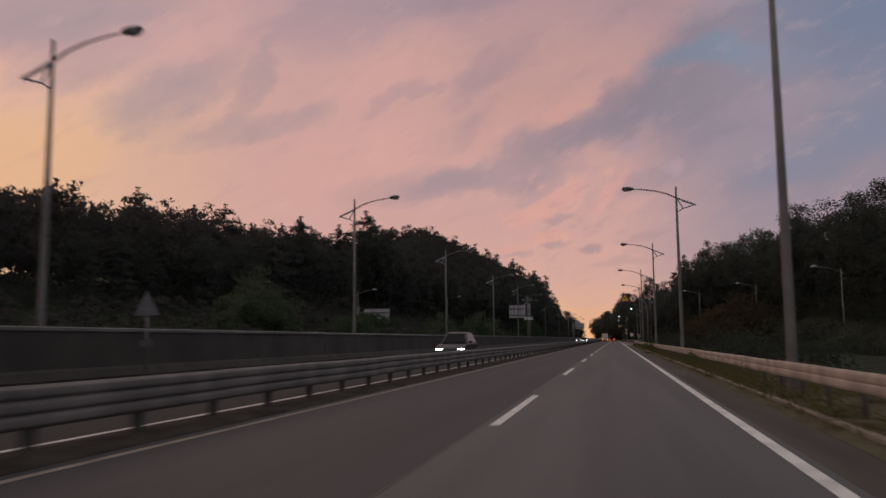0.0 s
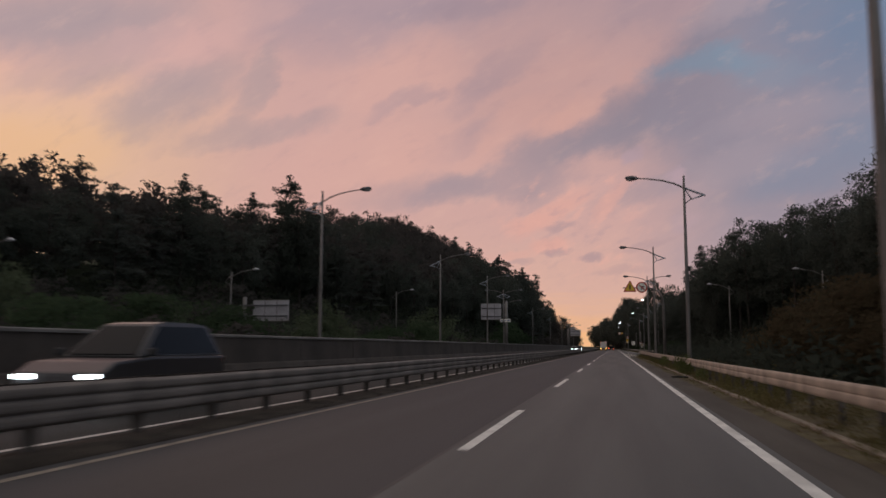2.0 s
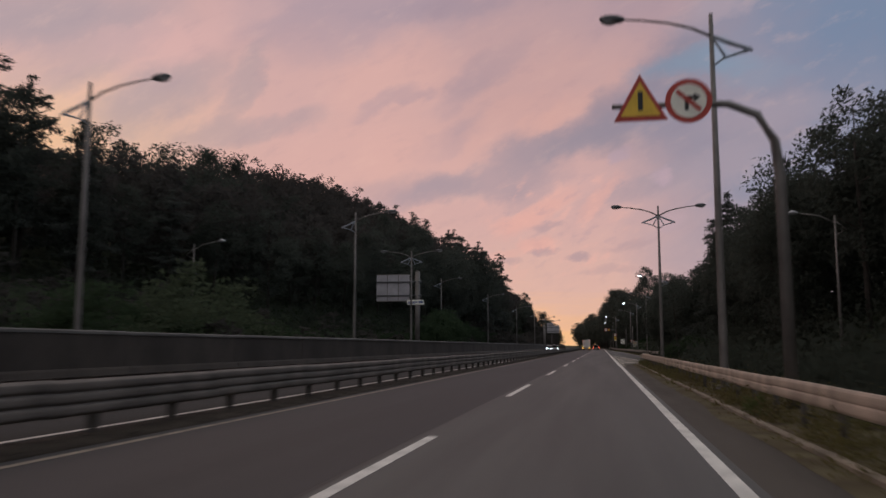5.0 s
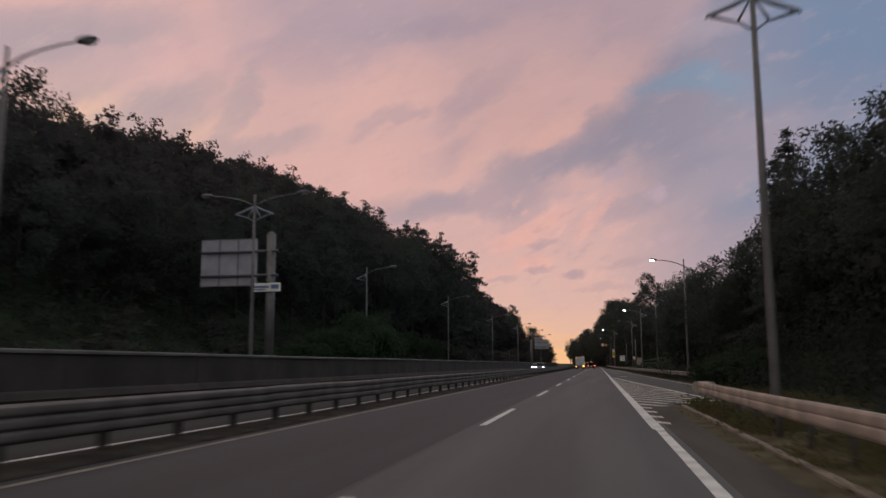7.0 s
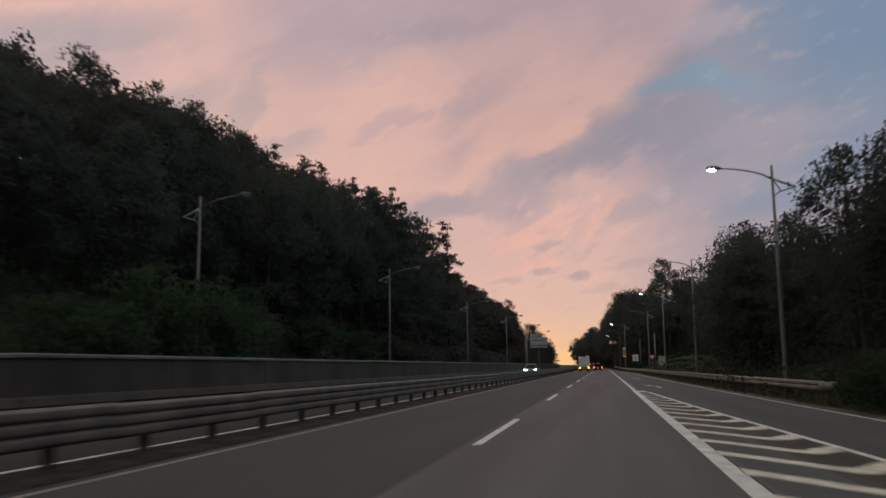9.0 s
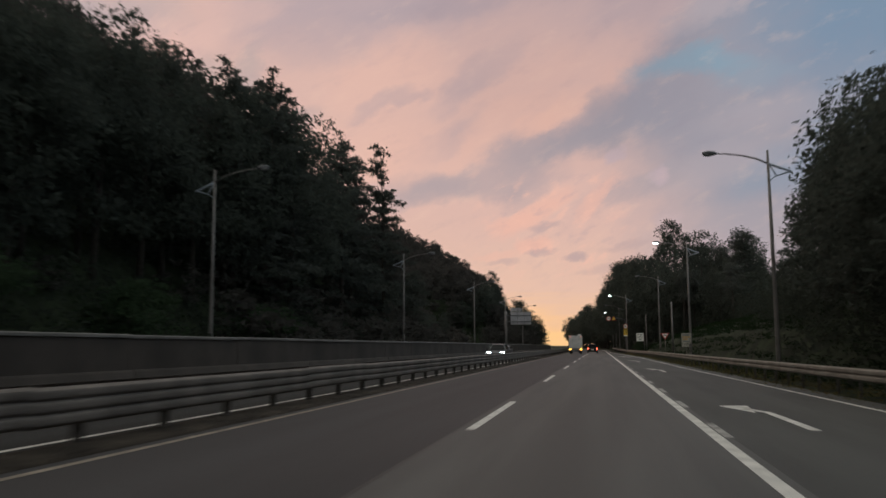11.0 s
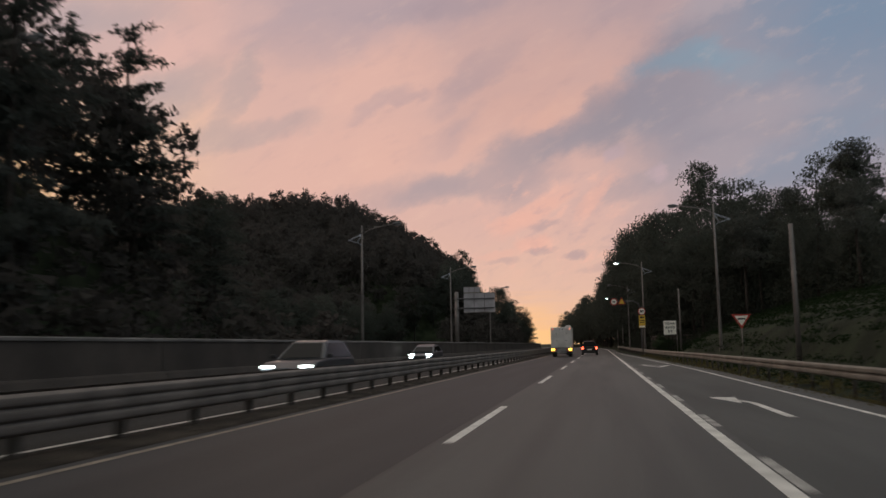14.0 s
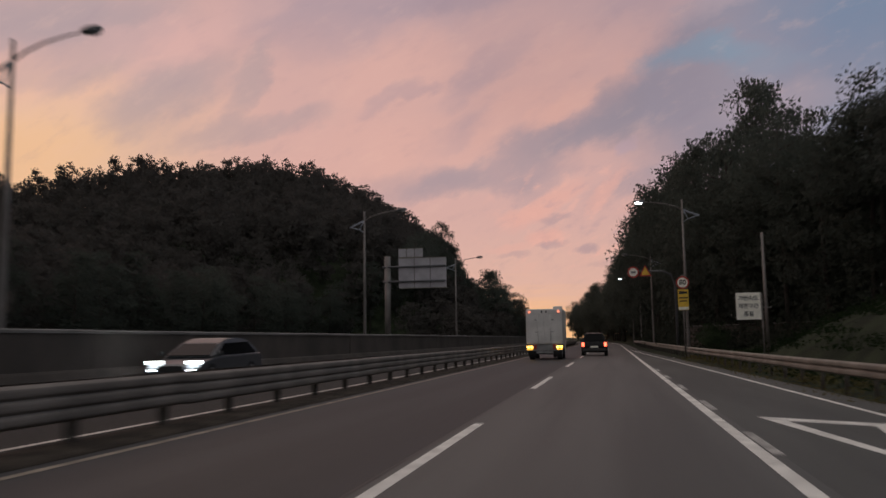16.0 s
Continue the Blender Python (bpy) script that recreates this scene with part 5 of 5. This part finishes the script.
STOCK = []
for kind, seeds, label in (("broad", (1, 2, 3), "dark broadleaf tree in full leaf at the wood's edge"), ("acacia", (4, 5), "slender broadleaf tree with a ragged crown"),
                           ("conifer", (6, 7), "dark conifer with drooping branches"), ("larch", (8, 9), "tall open conifer with gaps between its branches"), ("pine", (10, 11), "pine with a bare trunk and a flat crown")):
    for s in seeds:
        STOCK.append((kind, make_tree(kind, s, label)))
used = set()


def plant(kind, x, y, top, wide=1.0):
    x += bend_x(y)
    options = [o for k, o in STOCK if k == kind]
    fresh = [o for o in options if o.name not in used]
    o = fresh[0] if fresh else options[random.randrange(len(options))]
    g = ground_z(x, y) - 0.15
    h = max(2.5, top - g) / 10
    sc = (h ** (0.9 if kind in ("conifer", "larch") else 0.75)) * wide
    m = pose(x, y, g, random.uniform(-2, 2), random.uniform(-2, 2), random.uniform(0, 360)) @ Matrix.Diagonal((sc, sc, h, 1))
    if o.name in used:
        c = copy_thing(o, m)
        c.matrix_basis = m
    else:
        used.add(o.name)
        o.matrix_basis = m


EDGE_L = [(40, -52), (90, -47), (135, -41), (150, -34), (175, -28), (200, -25.5), (262, -22.5), (292, -22.5), (304, -38), (390, -38), (405, -30), (440, -29), (466, -30), (480, -29), (620, -22)]
TOP_L = [(40, 9), (70, 12), (95, 16), (135, 18), (150, 14), (165, 14.5), (174, 14), (190, 16.3), (230, 19), (255, 19.6), (285, 13.5), (296, 10.5), (304, 8.5), (390, 9), (405, 19), (434, 19.5), (466, 13.5), (500, 11), (620, 9)]
EDGE_R = [(60, 25), (125, 22), (138, 17), (147, 14.5), (175, 13.5), (200, 14), (213, 11.2), (222, 10.6), (232, 11.8), (250, 13.8), (262, 16), (275, 19.5), (300, 20), (320, 17), (335, 12.5), (350, 9), (365, 7.8), (400, 6.8), (450, 6.6), (700, 6)]
TOP_R = [(60, 12), (78, 15.3), (100, 18), (124, 18), (138, 18.2), (148, 18), (154, 15.8), (166, 14), (176, 15), (183, 15.5), (193, 12.5), (200, 11.2), (208, 10.8), (215, 12), (224, 12.4), (232, 13.5), (247, 15), (252, 12), (256, 9.5), (278, 8.5), (285, 8), (305, 9), (320, 12.5), (328, 14.8), (336, 16.5), (343, 17.2), (350, 17.8), (365, 20), (400, 22.5), (446, 24.5), (480, 23.5), (510, 22), (560, 20.5), (610, 19), (700, 15)]
KINDS_L = ["broad", "broad", "acacia", "broad", "larch"]
KINDS_R = ["broad", "broad", "acacia", "broad"]
y = 42.0
while y < 520:
    if not 258 < y < 290:
        plant(random.choice(KINDS_L if y < 150 or 236 < y < 300 else KINDS_L[:4]), along(EDGE_L, y) + random.uniform(-1.5, 1.0), y, along(TOP_L, y) * random.uniform(0.86, 1.05))
    y += random.uniform(3.6, 5.2)
y = 62.0
while y < 640:
    plant(random.choice(KINDS_R), along(EDGE_R, y) + random.uniform(-0.6, 1.8), y, along(TOP_R, y) * random.uniform(0.84, 1.04))
    y += random.uniform(3.6, 5.2) * (1 if y < 430 else 1.6)
# single trees that stand out against the sky


def plant_all(trees):
    for kind, x, y, top, wide in trees:
        plant(kind, x, y, top, wide)


# left slope, early stretch
plant_all((
    ("larch", -46.5, 134, 21.5, 0.9), ("larch", -39.5, 138, 20.5, 0.9), ("larch", -37, 141, 18, 0.8), ("larch", -50, 130, 20.5, 0.9), ("larch", -42.5, 136, 24, 1),
    ("larch", -53, 133, 22.5, 0.9), ("larch", -58, 113.5, 22.3, 0.9), ("larch", -61, 111, 22, 0.9), ("larch", -61.3, 95.7, 21.8, 0.9), ("larch", -47, 117, 20.5, 0.9),
    ("broad", -53.8, 134, 21, 0.9), ("broad", -48.8, 134.5, 19.6, 0.9), ("acacia", -45.5, 134, 20.2, 0.9), ("broad", -42.2, 134, 20.4, 0.9), ("broad", -39.4, 134, 20.4, 0.9), ("acacia", -37.4, 135, 18.8, 0.9), ("broad", -57.5, 128, 20.5, 0.9),
    ("broad", -43, 163, 22.4, 1.2), ("broad", -42, 169, 22.9, 1.2), ("broad", -40.5, 175, 23.4, 1.1), ("broad", -46, 157, 23.2, 1.2), ("broad", -40, 181, 21.2, 1), ("broad", -38, 187, 21.2, 1),
))
# left slope beside the long bend of the wall
plant_all((
    ("larch", -21.2, 272.7, 22.2, 0.64), ("larch", -22.8, 266, 19.5, 0.9), ("larch", -22, 261, 19.5, 0.9), ("larch", -26.3, 272.7, 23.9, 0.7), ("larch", -24.6, 286.5, 19.6, 0.95),
    ("larch", -28, 285, 20.2, 0.9), ("acacia", -22.4, 291, 10.8, 0.9), ("larch", -29, 262, 25, 0.9), ("larch", -32.7, 274.5, 28.5, 0.9), ("larch", -40, 264, 31, 0.9),
    ("conifer", -36.5, 261, 28.5, 0.9), ("larch", -31, 258, 26, 0.9), ("larch", -44, 262, 32.5, 0.9), ("broad", -38, 257, 27.5, 0.9), ("larch", -26, 258, 19.5, 1),
    ("larch", -23.1, 247.6, 21.9, 0.85), ("larch", -24, 242, 20.8, 0.85), ("larch", -25, 236, 19.6, 0.85), ("larch", -27.5, 255, 23.8, 0.9), ("broad", -24.5, 228.5, 19.4, 1), ("broad", -23.8, 221.5, 18, 1), ("broad", -23.7, 213, 16.8, 1), ("broad", -29.6, 199.5, 20.4, 0.9), ("acacia", -28.2, 204.3, 20.3, 0.9), ("broad", -27.4, 209, 19.9, 0.9), ("broad", -31, 193.5, 19.2, 0.9), ("acacia", -28.3, 218.5, 20.9, 0.9), 
))
# hill beyond the sign
plant_all((
    ("acacia", -30.7, 434, 24, 0.9), ("broad", -26, 465, 17, 1.2), ("broad", -20.8, 455, 13.2, 1.2), ("broad", -18.4, 452, 10, 1.1), ("broad", -16.9, 449, 6.2, 1.1), ("broad", -24, 452, 15.6, 1.2), ("broad", -19.6, 466, 12.3, 1.1), ("broad", -22.4, 446, 13.4, 1.2),
))
# right, before the slip road
plant_all((
    ("conifer", 16.2, 189.4, 19.4, 0.85), ("conifer", 13.3, 180.5, 15, 0.9), ("broad", 15, 174, 15.5, 1.1), ("broad", 17, 170, 16.5, 1.1), ("broad", 13.6, 149, 15, 1), ("acacia", 12.2, 229, 13.5, 1), ("broad", 10.0, 222, 11.2, 1.1), ("broad", 10.8, 216, 11.0, 1.1), ("acacia", 12.8, 193, 11.2, 1.1), ("acacia", 9.5, 188.5, 9.2, 1), ("acacia", 10.6, 194, 10.4, 1), ("broad", 15.5, 158, 15.5, 1),
    ("broad", 19, 168, 18.5, 1), ("broad", 26, 153, 21, 1), ("broad", 30, 144, 23.5, 1), ("broad", 20.5, 150, 18, 1.1), ("broad", 23, 157, 19, 1.1),
    ("broad", 18.5, 143, 17, 1), ("broad", 25.5, 148, 20, 1.1),
))
# right, behind the slip road
plant_all((
    ("pine", 19.5, 311, 12.5, 1.1), ("pine", 18, 306, 12.2, 1.1), ("pine", 13.8, 329, 13.6, 1.1), ("pine", 13.2, 322, 12.3, 1.1),
    ("acacia", 16.8, 370, 28.3, 1.0), ("acacia", 14.5, 360, 24.5, 0.8), ("pine", 21.5, 319, 18, 1.1), ("pine", 15.2, 326, 13.2, 1.1), ("broad", 19.7, 348, 19.5, 1),
    ("acacia", 21.8, 319.4, 18.2, 1), ("acacia", 24.3, 327, 19, 1), ("pine", 29.7, 330, 16.8, 0.95), ("pine", 33.4, 331, 18.2, 0.95), ("pine", 30, 317, 15.9, 0.9), ("pine", 27.6, 312, 14.4, 0.9), ("broad", 24, 339, 22, 1), ("broad", 24, 380, 27.8, 1), ("broad", 20.5, 377, 26.6, 1), ("broad", 22, 357, 21, 1),
    ("pine", 21.6, 344, 18.5, 1.2), ("pine", 23.4, 346, 19, 1.2),
))


def woods(name, label, spots, seed, leaf):
    """A far wood as one mesh: uneven crowns of leaf sprays over the slope."""
    rng = np.random.default_rng(seed)
    fine = [broad_crown(rng, 2.9, 0.8, 10.0, 46, 30, 0.26) for _ in range(6)]
    far = [broad_crown(rng, 2.9, 0.8, 10.0, 40, 18, 0.38) for _ in range(6)]
    low = [broad_crown(rng, 3.4, 0.2, 10.0, 20, 12, 0.60) for _ in range(4)]
    vs = []
    for x, y, h in spots:
        x += bend_x(y)
        forms = low if h < 5 else far if y > 395 or (y < 150 and x < -62) else fine
        f = forms[rng.integers(len(forms))]
        f = f * np.array([(h / 10) ** 0.7, (h / 10) ** 0.7, h / 10])
        th = rng.uniform(0, 6.283)
        c, s = math.cos(th), math.sin(th)
        r = np.stack([f[:, 0] * c - f[:, 1] * s + x, f[:, 0] * s + f[:, 1] * c + y, f[:, 2] + ground_z(x, y) - 0.2], 1)
        vs.append(r)
    ob = new(name, tris_mesh(name, np.concatenate(vs), leaf))
    return tagged(ob, label, "woodland", kind="stuff")


rng = np.random.default_rng(77)
spots = []
for y in np.arange(40, 600, 5.2):
    for k in range(24 if 395 < y < 500 else 8):
        x = along(EDGE_L, y) - 3.5 - 5.0 * k + rng.uniform(-1.8, 1.8)
        if x > -195 and (y < 510 or k < 5) and not (y > 430 and k < 26 and x < -110 and k % 2):
            spots.append((x, y + rng.uniform(-2, 2), rng.uniform(9.5, 12.0) + (1.0 if y > 452 and -90 < x < -52 else 2.6 if y > 440 and x < -112 else 0)))
for y in np.arange(392, 480, 4.0):
    for k in range(3):
        spots.append((-19.5 - 3.4 * k + rng.uniform(-1, 1), y + rng.uniform(-1.5, 1.5), rng.uniform(5.0, 8.0)))
for y in np.arange(436, 504, 6.0):
    for x in np.arange(-152, -215, -6.0):
        spots.append((x + rng.uniform(-2, 2), y + rng.uniform(-2, 2), rng.uniform(11.3, 13.5)))
for y in list(np.arange(46, 152, 4.2)) + list(np.arange(152, 236, 12.0)):
    for x in np.arange(-18.5, max(along(EDGE_L, y), -44) + 1, -4.0):
        spots.append((x + rng.uniform(-1.4, 1.4), y + rng.uniform(-1.4, 1.4), rng.uniform(1.6, 3.0)))
for y in np.arange(236, 304, 3.2):
    for x in (-18.0, -20.4, -23.0):
        if x > along(EDGE_L, y) - 2:
            spots.append((x + rng.uniform(-0.6, 0.6), y + rng.uniform(-1, 1), rng.uniform(2.6, 4.6)))
woods("hillside_woods", "dense dark woodland covering the hillside", spots, 5, HILL_LEAF)
spots = []
for y in np.arange(58, 640, 5.2):
    for k in range(5 if y < 240 else 4):
        x = along(EDGE_R, y) + 3.2 + 4.8 * k + rng.uniform(-1.6, 1.6)
        g = ground_z(x + bend_x(y), y)
        spots.append((x, y + rng.uniform(-2, 2), max(4.0, (along(TOP_R, y) - g) * rng.uniform(0.72, 0.92))))
for y in np.arange(286, 352, 4.5):
    for x in (22, 26, 30, 34, 38):
        spots.append((x + rng.uniform(-1.5, 1.5), y + rng.uniform(-1.5, 1.5), rng.uniform(5.0, 7.0) if y > 308 else rng.uniform(2.6, 3.8)))
for y in np.arange(300, 420, 7.0):
    for x in (43, 50):
        spots.append((x + rng.uniform(-2, 2), y + rng.uniform(-2, 2), rng.uniform(8.0, 10.0)))
for y in np.arange(362, 520, 8.0):
    for x in (24, 30, 36, 43, 51):
        spots.append((x + rng.uniform(-2, 2), y + rng.uniform(-3, 3), rng.uniform(8.5, 11.0)))
# the ridge under the pines carries low brush alone
spots = [(x, y, 1.3 + 0.1 * (h % 1.0)) if 290 < y < 392 and x > 25 and 0.245 < x / (y - 218) < 0.42 else (x, y, h) for x, y, h in spots]
woods("roadside_woods", "dense dark woodland beside the slip road", spots, 6, LEAF)


def undergrowth(name, label, rows, mat, seed, size=0.2):
    rng = np.random.default_rng(seed)
    out = []
    for x, y, r, h, n in rows:
        g = ground_z(x, y)
        p = rng.normal(size=(n, 3)) * np.array([r * 0.45, r * 0.55, 1])
        p[:, 2] = np.abs(p[:, 2]) * h * 0.42
        p += np.array([x, y, g])
        out.append(p)
    return tagged(new(name, tris_mesh(name, leaf_tris(np.concatenate(out), size, rng), mat)), label, "undergrowth", kind="stuff")


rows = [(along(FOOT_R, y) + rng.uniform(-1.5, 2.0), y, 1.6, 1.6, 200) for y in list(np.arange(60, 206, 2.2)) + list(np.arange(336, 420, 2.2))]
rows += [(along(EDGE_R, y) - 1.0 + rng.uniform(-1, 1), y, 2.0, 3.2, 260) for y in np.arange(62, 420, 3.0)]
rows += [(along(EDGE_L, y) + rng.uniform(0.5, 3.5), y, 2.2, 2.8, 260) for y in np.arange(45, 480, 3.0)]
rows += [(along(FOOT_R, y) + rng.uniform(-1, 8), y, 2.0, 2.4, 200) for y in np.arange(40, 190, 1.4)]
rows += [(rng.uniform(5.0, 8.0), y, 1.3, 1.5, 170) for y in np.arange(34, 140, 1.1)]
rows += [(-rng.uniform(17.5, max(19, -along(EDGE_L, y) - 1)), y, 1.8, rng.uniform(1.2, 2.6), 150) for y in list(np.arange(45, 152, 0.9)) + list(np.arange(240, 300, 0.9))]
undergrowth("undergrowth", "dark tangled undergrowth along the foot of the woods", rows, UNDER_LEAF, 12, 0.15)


def shrub_mesh(seed):
    rng = np.random.default_rng(seed)
    return tris_mesh("leaves", broad_crown(rng, 1.0, 0.05, 1.6, 40, 90, 0.055), LEAF_LIGHT)


shrub_me = [shrub_mesh(s) for s in (31, 32, 33)]
stem_me = mesh_of("stem", tube([(0, 0, -0.2), (0.05, 0, 0.4), (0.1, 0.05, 1.0)], [0.04, 0.03, 0.01], 6), BARK)


brown_me = tris_mesh("leaves", broad_crown(np.random.default_rng(34), 1.0, 0.02, 1.5, 46, 90, 0.05), BROWN_LEAF)


weed_me = tris_mesh("leaves", broad_crown(np.random.default_rng(35), 1.0, 0.02, 1.6, 30, 34, 0.085), WEED_GREEN)


olive_me = tris_mesh("leaves", broad_crown(np.random.default_rng(36), 1.0, 0.05, 1.6, 44, 110, 0.05), OLIVE_LEAF)


def shrub(label, x, y, s, h, group, leaves=None):
    t = thing("shrub", label, "shrub", group, at=(x, y, ground_z(x, y)))
    t.matrix_basis = pose(x, y, ground_z(x, y), 0, 0, random.uniform(0, 360)) @ Matrix.Diagonal((s, s, h, 1))
    part("stem", stem_me, None, t)
    part("leaves", leaves or shrub_me[random.randrange(3)], None, t)


for x, y, s, h in ((-19.5, 100, 2.0, 1.6), (-20.5, 108, 2.4, 2.0), (-19.8, 117, 2.6, 2.4), (-20.5, 124, 2.2, 1.9), (-20, 134, 2.4, 1.8), (-21, 146, 2.2, 1.6), (-20, 62, 2.2, 2.2), (-22, 70, 2.6, 2.6), (-24, 82, 2.8, 2.4), (-21, 90, 2.0, 1.6), (-27, 60, 2.5, 2.8), (-28, 96, 2.5, 2.2),
                   (-20.5, 170, 2.4, 1.8), (-21, 180, 2.6, 2.0), (-19.8, 186, 2.8, 2.9), (-20.2, 191, 3.1, 3.6), (-19.7, 196, 2.9, 3.6), (-20.4, 201, 2.6, 2.6), (-22.5, 206, 2.6, 2.4), (-21.5, 216, 2.4, 2.0), (-20.8, 226, 2.4, 2.0), (-20.5, 240, 2.4, 1.9)):
    shrub("dense green shrub behind the concrete wall", x, y, s, h, "wall shrubs")
for x, y, s, h in ((3.25, 36.5, 0.30, 0.45), (3.2, 66.5, 0.25, 0.35), (3.25, 75.2, 0.50, 0.62), (3.2, 72.8, 0.34, 0.42), (3.3, 88.6, 0.42, 0.50), (3.25, 90.6, 0.32, 0.42), (3.2, 103, 0.25, 0.3), (3.3, 139, 0.25, 0.25), (3.4, 146.5, 0.3, 0.34)):
    shrub("green weed growing over the kerb under the guardrail", x, y, s, h, "kerb weeds", weed_me)
for x, y, s, h in ((-17.9, 83.7, 1.9, 2.5), (-17.7, 87, 1.5, 1.9), (-17.7, 80.6, 1.4, 1.8), (-20.3, 127.5, 3.4, 3.4), (-19.4, 122.5, 2.2, 2.2), (-20.5, 133, 2.8, 2.4), (-30, 66, 3.4, 4.6), (-33, 72, 3.0, 3.8), (-28.5, 61, 2.6, 3.2)):
    shrub("tall olive bush on the slope behind the wall", x, y, s, h, "slope bushes", olive_me)
for x, y, s, h in ((6.4, 60, 1.6, 1.7), (7.0, 63, 1.9, 2.2), (7.6, 66, 2.0, 2.5), (8.2, 70, 2.0, 2.2), (7.4, 57, 1.7, 1.6), (8.8, 61, 2.2, 2.9), (7.2, 74, 1.6, 1.6)):
    shrub("brownish overgrown bush behind the guardrail", x, y, s, h, "roadside bushes", brown_me)
rngb = np.random.default_rng(41)
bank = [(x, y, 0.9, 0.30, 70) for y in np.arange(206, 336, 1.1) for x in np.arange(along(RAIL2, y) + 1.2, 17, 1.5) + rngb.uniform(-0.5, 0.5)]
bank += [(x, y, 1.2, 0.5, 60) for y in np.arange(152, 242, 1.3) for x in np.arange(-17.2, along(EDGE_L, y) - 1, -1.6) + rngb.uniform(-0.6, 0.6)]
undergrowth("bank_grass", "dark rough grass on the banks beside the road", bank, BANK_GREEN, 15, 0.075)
for x, y, s, h in ((8.3, 183, 1.3, 1.0), (9.2, 179, 1.6, 1.3), (8.6, 186, 1.0, 0.8), (10.0, 175, 1.8, 1.4), (10.2, 182, 1.7, 1.6), (9.6, 187, 1.4, 1.2), (7.6, 345, 1.2, 1.2), (6.8, 338, 0.9, 0.9)):
    shrub("dark bush grown over the end of the guardrail", x, y, s, h, "rail bushes")
rngg = np.random.default_rng(51)
grass, green = [], []
for y in np.arange(2, 150, 0.22):
    lush = noise.noise((y * 0.11, 7.0, 0)) + rngg.uniform(-0.3, 0.3)
    x = 3.06 + 2.2 * rngg.random() ** 2.2
    (green if lush > -0.05 else grass).append((x, y, 0.36, 0.52 if x > 3.36 else 0.34 if x > 3.2 else 0.12, 190 if x > 3.2 else 70))
for y in np.arange(152, 336, 0.35):
    x = along(RAIL2, y) + rngg.uniform(-0.75, 0.9)
    (green if rngg.random() < 0.55 else grass).append((x, y, 0.5, 0.26, 70))
undergrowth("verge_grass", "rough grass and dry stalks on the verge", grass, STRAW, 17, 0.035)
undergrowth("verge_weeds", "green weeds in the grass under the guardrail", green, VERGE_GREEN, 18, 0.04)

# scattered grit along the median and small litter by the kerb
rngm = np.random.default_rng(3)
n = 5200
gc = np.stack([np.where(rngm.random(n) < 0.7, rngm.uniform(-6.3, -5.6, n), rngm.uniform(-6.75, -6.3, n)), rngm.uniform(5, 330, n), np.full(n, 0.035)], 1)
tagged(new("median_grit", tris_mesh("median_grit", leaf_tris(gc, 0.028, rngm, 0.7), GRIT)), "loose grit and dead leaves on the median", "grit", kind="stuff")
